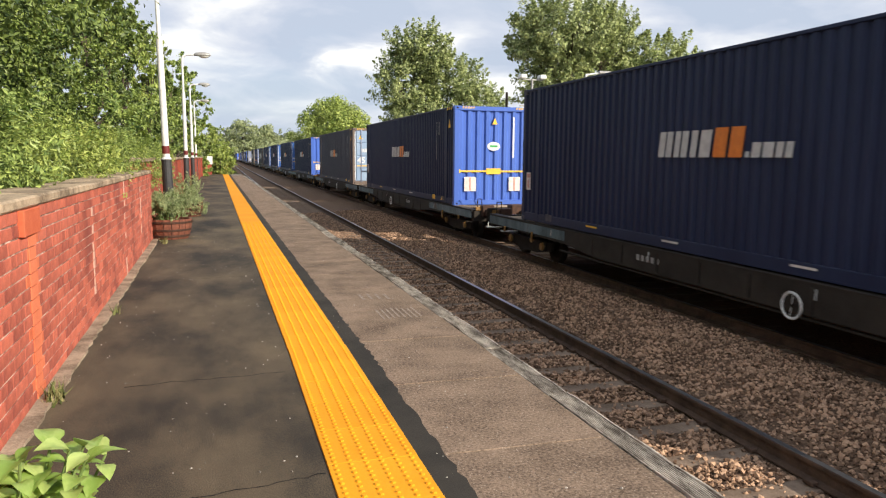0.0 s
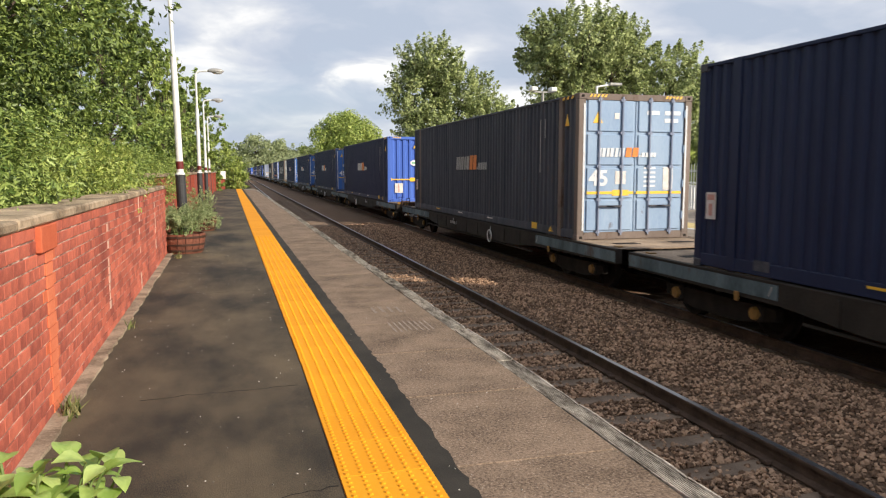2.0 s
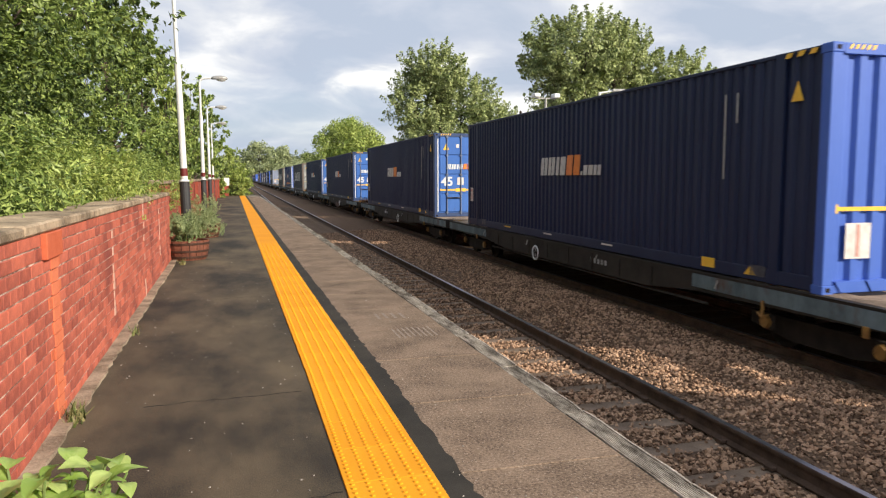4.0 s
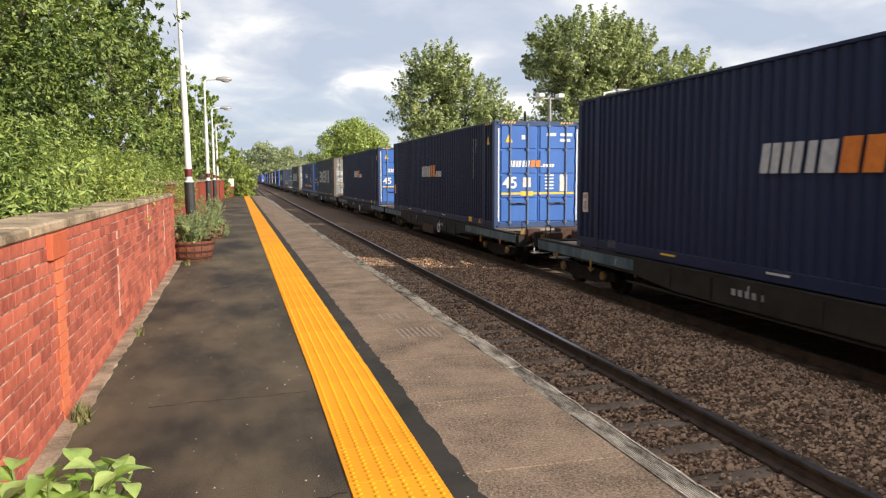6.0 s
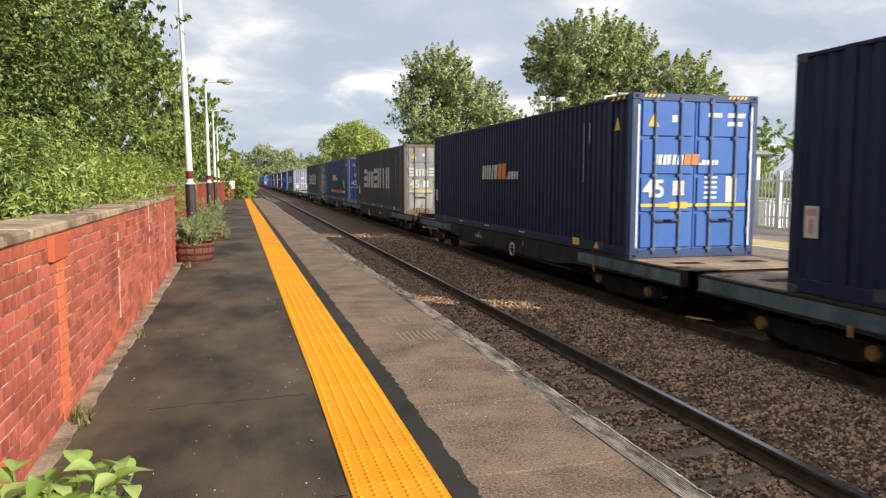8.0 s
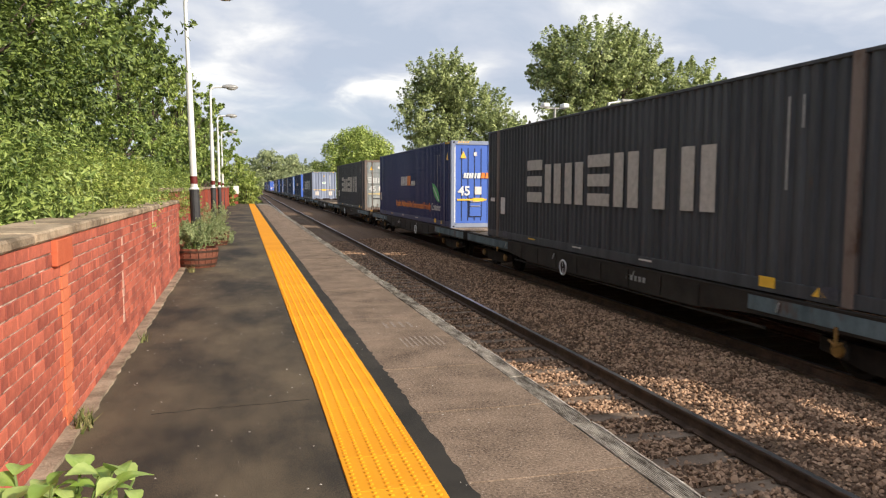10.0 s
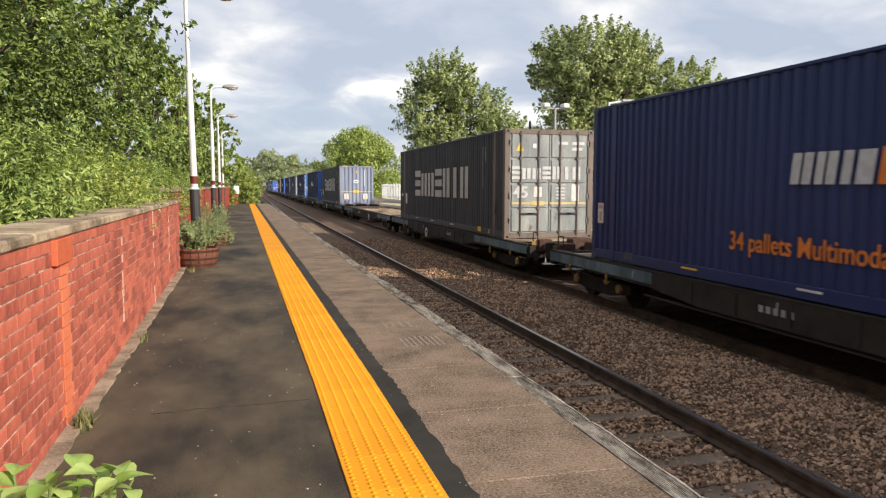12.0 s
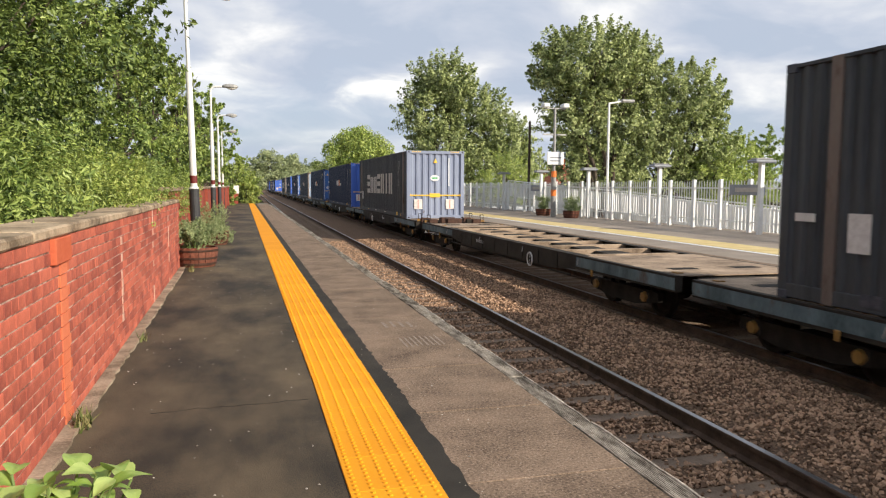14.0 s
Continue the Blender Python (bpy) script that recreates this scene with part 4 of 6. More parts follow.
def side_markings(root, placard=True):
    for y in (1.25, 2.3, 12.4):
        z = 0.09
        part("lashing_plate", outline([(y, z), (y - 0.3, z), (y - 0.3, z + 0.14), (y, z + 0.14)], 0.004), M["tape_yellow"] if y == 2.3 else M["casting"], root).location = (-0.005, 0, 0)
    if placard:
        part("hazard_triangle", outline([(0.62, 2.28), (0.42, 2.28), (0.52, 2.52)], 0.004), M["tape_yellow"], root).location = (0.002, 0, 0)
    part("hazard_triangle", outline([(1.36, 0.09), (1.12, 0.09), (1.24, 0.22)], 0.004), M["tape_yellow"], root).location = (-0.005, 0, 0)
    for y, z0, z1 in ((1.9, 2.1, 2.5), (1.65, 2.1, 2.5), (1.9, 1.35, 2.1)):
        part("code_bar", outline([(y, z0), (y - 0.035, z0), (y - 0.035, z1), (y, z1)], 0.004), M["logo_faded"], root).location = (0.006, 0, 0)
    for y in (5.4, 8.1, 10.6):
        part("stencil_bar", outline([(y, 0.13), (y - 0.42, 0.13), (y - 0.42, 0.16), (y, 0.16)], 0.004), M["placard"] if y < 10 else M["tape_yellow"], root).location = (-0.004, 0, 0)
    for k in range(3 if placard else 0):
        y = 0.75 - 0.2 * k
        part("top_stripe", outline([(y, HIGH - 0.09), (y - 0.1, HIGH - 0.09), (y - 0.14, HIGH - 0.03), (y - 0.04, HIGH - 0.03)], 0.003), M["tape_yellow"], root).location = (-0.009, 0, 0)
    if placard:
        pl = part("placard", outline([(13.46, 0.70), (13.24, 0.70), (13.24, 1.08), (13.46, 1.08)], 0.005), M["placard"], root)
        pl.location = (0.002, 0, 0)
        part("print_bar", outline([(13.43, 0.97), (13.27, 0.97), (13.27, 1.05), (13.43, 1.05)], 0.003), M["placard_red"], pl).location = (-0.006, 0, 0)
        part("print_bar", outline([(13.39, 0.75), (13.31, 0.75), (13.31, 0.92), (13.39, 0.92)], 0.003), M["placard_red"], pl).location = (-0.006, 0, 0)


def front_stripes(root):
    for u in (0.22, WIDTH - 0.62):
        for k in range(5):
            a = u + 0.08 * k
            part("top_stripe", outline([(a, HIGH - 0.075), (a + 0.04, HIGH - 0.075), (a + 0.07, HIGH - 0.02), (a + 0.03, HIGH - 0.02)], 0.003, "y"), M["tape_yellow"], root).location = (0, -0.003, 0)


def closed_end(root, mat):
    """The blind front end: deep upright ribs, an arrowed yellow line, placards, an oval."""
    bm = corrugated(0.14, WIDTH - 0.14, 0.16, HIGH - 0.12, 0.27, 0.05, "x")
    end = part("front_wall", bm, mat, root, "ribbed blind end wall")
    end.location = (0, 0.03, 0)
    front_stripes(root)
    z = 0.98
    part("yellow_line", outline([(0.1, z), (WIDTH - 0.1, z), (WIDTH - 0.1, z + 0.05), (0.1, z + 0.05)], 0.004, "y"), M["tape_yellow"], root).location = (0, 0.024, 0)
    part("yellow_label", outline([(1.0, z - 0.06), (1.45, z - 0.06), (1.45, z + 0.11), (1.0, z + 0.11)], 0.004, "y"), M["tape_yellow"], root).location = (0, 0.018, 0)
    for a, d in ((0.06, 1), (WIDTH - 0.06, -1)):
        part("arrow_head", outline([(a, z + 0.025), (a + d * 0.13, z - 0.035), (a + d * 0.13, z + 0.085)], 0.004, "y"), M["tape_yellow"], root).location = (0, 0.018, 0)
    for u in (0.32, 1.72):
        pl = part("placard", outline([(u, 0.42), (u + 0.36, 0.42), (u + 0.36, 0.84), (u, 0.84)], 0.005, "y"), M["placard"], root)
        pl.location = (0, 0.024, 0)
        part("print_bar", outline([(u + 0.15, 0.44), (u + 0.2, 0.44), (u + 0.2, 0.82), (u + 0.15, 0.82)], 0.003, "y"), M["placard_red"], pl).location = (0, -0.006, 0)
    oval = [(1.22 + 0.2 * math.cos(a), 1.74 + 0.13 * math.sin(a)) for a in np.linspace(0, 2 * math.pi, 24, endpoint=False)]
    ov = part("oval_badge", outline(oval, 0.005, "y"), M["frame_white"], root)
    ov.location = (0, 0.024, 0)
    part("badge_bar", cube(1.1, 1.34, -0.009, -0.005, 1.71, 1.77), M["leaf_green_paint"], ov)
    part("hazard_triangle", outline([(1.17, 2.38), (1.33, 2.38), (1.25, 2.58)], 0.004, "y"), M["tape_yellow"], root).location = (0, 0.024, 0)
    part("code_bar", outline([(1.82, 1.4), (1.87, 1.4), (1.87, 2.6), (1.82, 2.6)], 0.004, "y"), M["frame_white"], root).location = (0, 0.024, 0)
    for a, d in ((0.17, 1), (0.62, 1)):
        part("sill_gusset", outline([(a, 0.16), (a + 0.18, 0.16), (a + 0.09, 0.02)], 0.02, "y"), mat, root).location = (0, 0.0, 0)


def door_end(root, mat, frame_mat, number_mat, mark, smooth=False):
    """Two hinged doors with locking bars, cross rails, hinges, and their marks."""
    w, h = WIDTH, HIGH
    x0, xm, x1 = 0.15, w / 2, w - 0.15
    bar_mat = M["steel_blue"] if mat is M["pale_door"] else M["rusty_frame"] if mat is M["grey_door"] else M["lock_steel"]
    for k, (a, b) in enumerate(((x0, xm - 0.008), (xm + 0.008, x1))):
        door = part("door", cube(a, b, 0.035, 0.08, 0.16, h - 0.13, 0.006), mat, root)
        rails = () if smooth else (0.20, 0.84, 1.50, 2.16)
        for z in rails:
            part("pressed_panel", cube(a + 0.05, b - 0.05, 0.006, 0.036, z, z + 0.60, 0.010), mat, door)
        if smooth:
            for i in range(4):
                c = a + 0.1 + (b - a - 0.2) * (i + 0.5) / 4
                # dark strip standing on the door, its colour giving the shade of a groove
                part("pressed_groove", cube(c - 0.018, c + 0.018, 0.030, 0.036, 0.25, h - 0.25), M["navy"], door)
            part("lock_box", cube(a + 0.46 - 0.2 * k, a + 0.92 - 0.2 * k, 0.016, 0.034, 0.36, 1.0, 0.006), M["navy"], door)
            part("lock_recess", cube(a + 0.5 - 0.2 * k, a + 0.88 - 0.2 * k, 0.008, 0.018, 0.40, 0.96, 0.006), mat, door)
            for z in (0.72, 0.86):
                part("handle", cube(a + 0.52 - 0.2 * k, a + 0.86 - 0.2 * k, -0.03, -0.01, z, z + 0.03, 0.005), M["lamp_grey"], door)
        else:
            for c in (a + 0.30, b - 0.30):
                lock = part("locking_bar", bar((c, -0.016, 0.10), (c, -0.016, h - 0.06), 0.021, sides=8), bar_mat, door)
                for z in (0.14, 0.78, 1.44, 2.10, h - 0.16):
                    part("bar_guide", cube(c - 0.045, c + 0.045, -0.026, 0.03, z, z + 0.06, 0.004), bar_mat, door)
                d = 0.34 if c < (a + b) / 2 else -0.34
                part("handle", cube(min(c, c + d), max(c, c + d), -0.056, -0.036, 0.66, 0.70, 0.005), M["casting"], door)
        hinge = a - 0.06 if k == 0 else b - 0.02
        for z in (0.4, 1.05, 1.75, 2.45):
            part("hinge", cube(hinge, hinge + 0.08, 0.0, 0.05, z, z + 0.16, 0.006), mat, door)
        gasket = a - 0.045 if k == 0 else b + 0.012
        if mat is not M["grey_door"]:
            part("white_strip", cube(gasket, gasket + 0.035, -0.006, 0.034, 0.2, h - 0.2), M["frame_white"], door)
    if mat is not M["grey_door"]:
        front_stripes(root)
    stripe = M["far_yellow"] if mat is M["grey_door"] else M["tape_yellow"]
    z = 0.92
    for a, b in ((0.2, xm - 0.03), (xm + 0.03, w - 0.2)):
        part("yellow_line", outline([(a, z), (b, z), (b, z + 0.055), (a, z + 0.055)], 0.004, "y"), stripe, root).location = (0, 0.004, 0)
    part("yellow_label", outline([(0.76, z - 0.03), (1.12, z - 0.03), (1.12, z + 0.085), (0.76, z + 0.085)], 0.004, "y"), stripe, root).location = (0, 0.001, 0)
    lettering("45", 0.42, number_mat, root, "number", (0.24, 0.001, 1.1), "y", 0.012, label="white painted number 45")
    part("hazard_triangle", outline([(0.31, 2.32), (0.52, 2.32), (0.415, 2.55)], 0.004, "y"), M["tape_yellow"], root).location = (0, 0.004, 0)
    part("pale_label", outline([(0.78, 2.4), (0.88, 2.4), (0.88, 2.52), (0.78, 2.52)], 0.004, "y"), M["placard"], root).location = (0, 0.004, 0)
    part("data_plate", outline([(0.82, 1.12), (1.05, 1.12), (1.05, 1.38), (0.82, 1.38)], 0.004, "y"), M["placard"], root).location = (0, 0.003, 0)
    for u, zz, ww in ((1.5, 2.5, 0.28), (1.9, 2.5, 0.36), (1.9, 2.35, 0.3)):
        part("code_bar", outline([(u, zz), (u + ww, zz), (u + ww, zz + 0.08), (u, zz + 0.08)], 0.004, "y"), number_mat, root).location = (0, 0.004, 0)
    for k in range(0 if smooth else 5):
        part("data_bar", outline([(1.46, 1.42 - 0.09 * k), (1.72, 1.42 - 0.09 * k), (1.72, 1.46 - 0.09 * k), (1.46, 1.46 - 0.09 * k)], 0.003, "y"), number_mat, root).location = (0, 0.004, 0)
    low = 0.42 if smooth else 1.0
    part("placard", outline([(1.90, low), (2.12, low), (2.12, low + 0.46), (1.90, low + 0.46)], 0.004, "y"), M["placard"], root).location = (0, 0.004, 0)
    if mark == "word":
        wordmark(root, 0.42, 1.66, 0.46, "y", number_mat, M["logo_orange"])
    else:
        block_mark(root, 0.2, 1.58, 2.0, 0.34, "y", number_mat)


def make_container(kind):
    label = {
        "navy_blind": "blue ribbed shipping container, sides coloured as in shade, blind end as sunlit",
        "navy_door": "blue ribbed shipping container, sides coloured as in shade, with brighter blue locking doors",
        "old": "faded rust-streaked dark shipping container with bleached blue doors",
        "charcoal": "charcoal grey shipping container with faded grey rusty doors",
        "charcoal_blind": "charcoal grey shipping container with a grey-blue ribbed end",
        "leaf": "blue shipping container, sides coloured as in shade, with a green leaf emblem and slogan",
    }[kind]
    root = thing("shipping_container", label, "container", "containers of the freight train", (SIDE_X, 0, FLOOR_Z))
    # side paint darker than the end's, with the shade of the sunless side in it
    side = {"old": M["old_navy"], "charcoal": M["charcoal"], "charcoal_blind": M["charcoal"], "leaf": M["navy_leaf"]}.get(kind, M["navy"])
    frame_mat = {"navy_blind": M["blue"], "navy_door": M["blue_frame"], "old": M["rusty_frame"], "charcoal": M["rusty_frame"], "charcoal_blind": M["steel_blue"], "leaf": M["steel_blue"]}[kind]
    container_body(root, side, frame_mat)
    side_markings(root, "charcoal" not in kind)
    if "charcoal" in kind:
        for a, b, z0, z1 in ((13.45, 13.12, 0.98, 1.08), (12.62, 12.3, 0.66, 1.1)):
            part("placard", outline([(a, z0), (b, z0), (b, z1), (a, z1)], 0.005), M["placard"], root).location = (0.002, 0, 0)
    if kind in ("navy_blind", "navy_door", "leaf"):
        wordmark(root, 8.3, 1.42, 1.0, "x", M["logo_white"], M["logo_orange"])
    elif kind == "old":
        wordmark(root, 8.3, 1.42, 1.0, "x", M["logo_faded"], M["logo_orange"])
    else:
        block_mark(root, 10.7, 1.02, 7.6, 0.98, "x", M["logo_cream"])
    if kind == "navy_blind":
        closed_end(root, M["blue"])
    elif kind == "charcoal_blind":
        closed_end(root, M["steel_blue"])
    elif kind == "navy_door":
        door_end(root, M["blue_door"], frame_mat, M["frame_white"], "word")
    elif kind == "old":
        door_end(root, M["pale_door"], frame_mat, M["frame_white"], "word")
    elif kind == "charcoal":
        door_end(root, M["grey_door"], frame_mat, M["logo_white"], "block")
    else:
        door_end(root, M["blue"], frame_mat, M["frame_white"], "word", True)
        first = lettering("34 pallets Multimodal Most Environmental Friendly", 0.36, M["logo_orange"], root, "slogan", (-0.002, 9.45, 0.53), "x", 0.004, 0.89, "orange painted slogan")
        lettering("Container", 0.36, M["logo_white"], root, "slogan", (-0.002, 9.45 - first.dimensions.y - 0.14, 0.53), "x", 0.004, 0.89, "white painted slogan word")
        leaf = [(2.6, 1.5), (2.25, 1.45), (1.85, 1.3), (1.58, 1.05), (1.52, 0.82), (1.9, 0.88), (2.25, 1.05), (2.48, 1.26)]
        em = part("leaf_emblem", outline(leaf, 0.004), M["leaf_green_paint"], root, "green leaf emblem")
        em.location = (-0.002, 0, 0)
        part("leaf_vein", outline([(2.4, 1.38), (1.62, 0.91), (1.64, 0.87), (2.43, 1.35)], 0.003), M["frame_white"], em).location = (-0.006, 0, 0)
        part("small_leaf", outline([(1.42, 1.45), (1.52, 1.42), (1.72, 1.3), (1.7, 1.12), (1.55, 1.18), (1.45, 1.28)], 0.004, "y"), M["leaf_green_paint"], root).location = (0, 0.012, 0)
    return root


# the leaf container's side colour, darkened for shade against its bright blue doors
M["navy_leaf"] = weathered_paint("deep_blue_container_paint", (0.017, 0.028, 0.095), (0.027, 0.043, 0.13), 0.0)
M["navy_leaf"].name = "deep_blue_container_paint"


def make_wagon():
    """Half of a low twin flat wagon: rail top at z 0, its outer coupling at y 0, its inner joint at y 18.22."""
    root = thing("flat_wagon", "grimy low flat container wagon with rusty deck on small wheels", "wagon", "wagons of the freight train", (FAR_TRACK, 0, RAIL_Z))
    y0, y1, top = 0.66, 18.0, 0.845
    for s in (-1, 1):
        # fish-bellied sole bar
        pts = [(y0 + 0.05, top), (y1, top), (y1, top - 0.24), (y1 - 3.6, top - 0.27), (y1 - 5.0, top - 0.38), (y0 + 5.6, top - 0.38), (y0 + 4.3, top - 0.27), (y0 + 0.05, top - 0.22)]
        bm = outline(pts, 0.12)
        beam = part("side_beam", bm, M["chassis"], root)
        beam.location = (-1.17 if s < 0 else 1.29, 0, 0)
        x = 1.295 * s
        for a, b in ((y0 + 0.06, y0 + 4.3), (y1 - 3.6, y1 - 0.02)):
            part("painted_flank", cube(min(x, x + 0.006 * s), max(x, x + 0.006 * s), a, b, top - 0.21, top - 0.02), M["chassis_teal"], beam, "worn teal-grey paint").location = (1.17 if s < 0 else -1.29, 0, 0)
        part("top_flange", cube(min(x, x - 0.22 * s), max(x, x - 0.22 * s), y0 + 0.05, y1, top, top + 0.018), M["chassis"], root)
        for k in range(8):
            yk = y0 + 5.4 + 1.05 * k
            part("stiffener", cube(min(x, x + 0.012 * s), max(x, x + 0.012 * s), yk, yk + 0.05, top - 0.35, top - 0.04), M["chassis"], root)
        part("brake_pipe", bar((1.24 * s, y0 + 4.0, top - 0.43), (1.24 * s, y1 - 4.0, top - 0.43), 0.022, sides=6), M["chassis"], root)
        for yk in (y0 + 3.7, y0 + 7.3, y1 - 6.6, y1 - 3.5):
            part("lashing_ring", bar((1.30 * s, yk, top - 0.05), (1.33 * s, yk + 0.02, top - 0.17), 0.012, sides=5), M["lamp_grey"], root)
        # brake wheel ring
        ring = bmesh.new()
        n = 18
        yc, zc, r = 10.8, top - 0.29, 0.155
        for i in range(n):
            a, b = 2 * math.pi * i / n, 2 * math.pi * (i + 1) / n
            rod(ring, (0, r * math.cos(a), r * math.sin(a)), (0, r * math.cos(b), r * math.sin(b)), 0.016, sides=5)
        for a in (1.45, 4.6):
            rod(ring, (0, 0, 0), (0, r * math.cos(a), r * math.sin(a)), 0.006, sides=4)
        wheel = part("brake_wheel", ring, M["ring_white"], root, "white painted handbrake wheel")
        wheel.location = (1.36 * s, yc, zc)
        part("spindle", bar((-0.07 * s, 0, 0), (0.02 * s, 0, 0), 0.02, sides=6), M["chassis"], wheel)
        for yb in (y0 + 1.1, y1 - 2.9):
            part("yellow_lug", cube(min(1.30 * s, 1.33 * s), max(1.30 * s, 1.33 * s), yb, yb + 0.09, top - 0.33, top - 0.2, 0.01), M["gold_box"], root)
        for yb in (y0 + 2.75,):
            # yellow lifting hook under the sole bar
            hook = bmesh.new()
            rod(hook, (1.32 * s, yb, top - 0.18), (1.32 * s, yb, top - 0.40), 0.022, sides=6)
            rod(hook, (1.32 * s, yb, top - 0.40), (1.32 * s, yb + 0.10, top - 0.34), 0.020, 0.012, 6)
            rod(hook, (1.32 * s, yb, top - 0.40), (1.32 * s, yb - 0.10, top - 0.34), 0.020, 0.012, 6)
            part("lifting_hook", hook, M["gold_box"], root, "ochre painted two-pronged hook")
        for k in range(5):
            part("stencil_bar", cube(min(1.293 * s, 1.297 * s), max(1.293 * s, 1.297 * s), 7.6 + 0.14 * k, 7.68 + 0.14 * k, top - 0.22, top - 0.13), M["logo_faded"], root)
    # deck: end plates, cross members, centre sill
    part("end_deck", cube(-1.2, 1.2, y0 + 1.05, y0 + 3.4, top + 0.0, top + 0.022, 0.004), M["deck"], root)
    part("end_deck", cube(-1.2, 1.2, y1 - 3.3, y1, top + 0.0, top + 0.022, 0.004), M["deck"], root)
    for ya, yb in ((y0 + 1.7, y0 + 2.1), (y1 - 1.0, y1 - 0.75)):
        for s in (-1, 1):
            # thin dark sheet on the closed deck, painting the shade of an open pocket
            part("deck_pocket", cube(min(0.35 * s, 0.85 * s), max(0.35 * s, 0.85 * s), ya, yb, top + 0.022, top + 0.026), M["wheel"], root)
            part("spigot", cube(min(1.0 * s, 1.12 * s), max(1.0 * s, 1.12 * s), ya + 0.6, ya + 0.76, top + 0.02, top + 0.042, 0.008), M["gold_box"], root)
    for k in range(9):
        y = y0 + 3.4 + 1.2 * (k + 0.5)
        part("cross_member", cube(-1.17, 1.17, y - 0.075, y + 0.075, top - 0.16, top + 0.01, 0.01), M["deck"], root)
    part("centre_sill", cube(-0.28, 0.28, y0 + 0.4, y1 - 0.2, top - 0.40, top - 0.02, 0.01), M["chassis"], root)
    # outer headstock
    part("headstock", cube(-1.25, 1.25, y0 - 0.02, y0 + 0.16, top - 0.30, top - 0.02, 0.012), M["chassis"], root)
    part("draw_gear", cube(-0.3, 0.3, y0 - 0.34, y0, top - 0.28, top + 0.16, 0.03), M["hoop"], root)
    part("drawbar", cube(-0.07, 0.07, 0.0, y0, top - 0.12, top - 0.0, 0.02), M["chassis"], root)
    for s in (-1, 1):
        buffer = part("buffer", bar((0.87 * s, y0 - 0.05, top - 0.06), (0.87 * s, 0.22, top - 0.06), 0.11, 0.09, 12), M["hoop"], root)
        part("buffer_head", cube(0.87 * s - 0.22, 0.87 * s + 0.22, 0.02, 0.07, top - 0.25, top + 0.11, 0.02), M["chassis"], buffer)
        part("buffer_box", cube(0.87 * s - 0.17, 0.87 * s + 0.17, y0 - 0.1, y0 + 0.1, top - 0.16, top + 0.14, 0.02), M["hoop"], buffer)
        hand = bmesh.new()
        for a, b in (((0, 0, 0), (0, 0, 0.30)), ((0.12, 0, 0), (0.12, 0, 0.30)), ((0, 0, 0.3), (0.12, 0, 0.3))):
            rod(hand, (a[0] * s, a[1], a[2]), (b[0] * s, b[1], b[2]), 0.013, sides=5)
        part("plate", cube(min(1.02 * s, 1.2 * s), max(1.02 * s, 1.2 * s), y0 - 0.03, y0 - 0.021, top + 0.0, top + 0.10, 0.003), M["gold_box"], root, "small ochre plate")
        part("hand_rail", hand, M["chassis"], root).location = (1.0 * s - (0.3 if s < 0 else -0.1) * 0, y0 + 0.08, top)
        step = bmesh.new()
        rod(step, (0, 0, 0), (0, 0, -0.42), 0.014, sides=5)
        rod(step, (0.3, 0, 0), (0.3, 0, -0.42), 0.014, sides=5)
        box(step, -0.06, 0.36, -0.12, 0.1, -0.44, -0.42)
        part("shunter_step", step, M["ring_white"], root, "white painted shunter's step").location = (0.55 if s > 0 else -0.85, y0 - 0.06, top - 0.02)
        hose = bmesh.new()
        bend = [(0.42, -0.02, -0.05), (0.42, -0.20, -0.12), (0.44, -0.30, -0.30), (0.48, -0.26, -0.42), (0.54, -0.12, -0.40)]
        for a, b in zip(bend, bend[1:]):
            rod(hose, (a[0] * s, y0 + a[1], top + a[2]), (b[0] * s, y0 + b[1], top + b[2]), 0.025, sides=6)
        part("brake_hose", hose, M["hoop"], root, "brown rubber brake hose")
        part("low_rail", bar((0.35 * s, y0 - 0.22, top - 0.22), (0.75 * s, y0 - 0.22, top - 0.22), 0.014, sides=5), M["ring_white"], root)
    # inner joint
    part("joint_plate", cube(-0.9, 0.9, y1 - 0.02, y1 + 0.05, top - 0.2, top - 0.02, 0.01), M["chassis"], root)
    # bogies
    for yc in (y0 + 2.0, y1 - 2.1):
        bogie = part("bogie", cube(-0.95, 0.95, yc - 0.25, yc + 0.25, 0.26, 0.45, 0.02), M["wheel"], root)
        for s in (-1, 1):
            pts = [(yc - 1.25, 0.46), (yc + 1.25, 0.46), (yc + 1.25, 0.30), (yc + 0.5, 0.18), (yc - 0.5, 0.18), (yc - 1.25, 0.30)]
            part("side_frame", outline(pts, 0.1), M["wheel"], bogie).location = (1.08 if s > 0 else -0.98, 0, 0)
            for d in (-0.9, 0.9):
                w = part("wheel", lathe([(0.365, 0.0), (0.385, 0.01), (0.385, 0.03), (0.365, 0.045), (0.36, 0.13), (0.30, 0.13), (0.26, 0.09), (0.1, 0.09), (0.09, 0.14)], 22), M["wheel"], bogie)
                w.matrix_basis = Matrix.Translation((0.69 * s, yc + d, 0.36)) @ Matrix.Rotation(radians(90 * s), 4, "Y")
                box_part = part("axle_box", cube(min(1.0 * s, 1.13 * s), max(1.0 * s, 1.13 * s), yc + d - 0.11, yc + d + 0.11, 0.25, 0.47, 0.03), M["chassis"], bogie)
                part("box_cover", bar((1.12 * s, yc + d, 0.36), (1.17 * s, yc + d, 0.36), 0.095, 0.08, 12), M["gold_box"], box_part, "round ochre axle box cover")
    return root


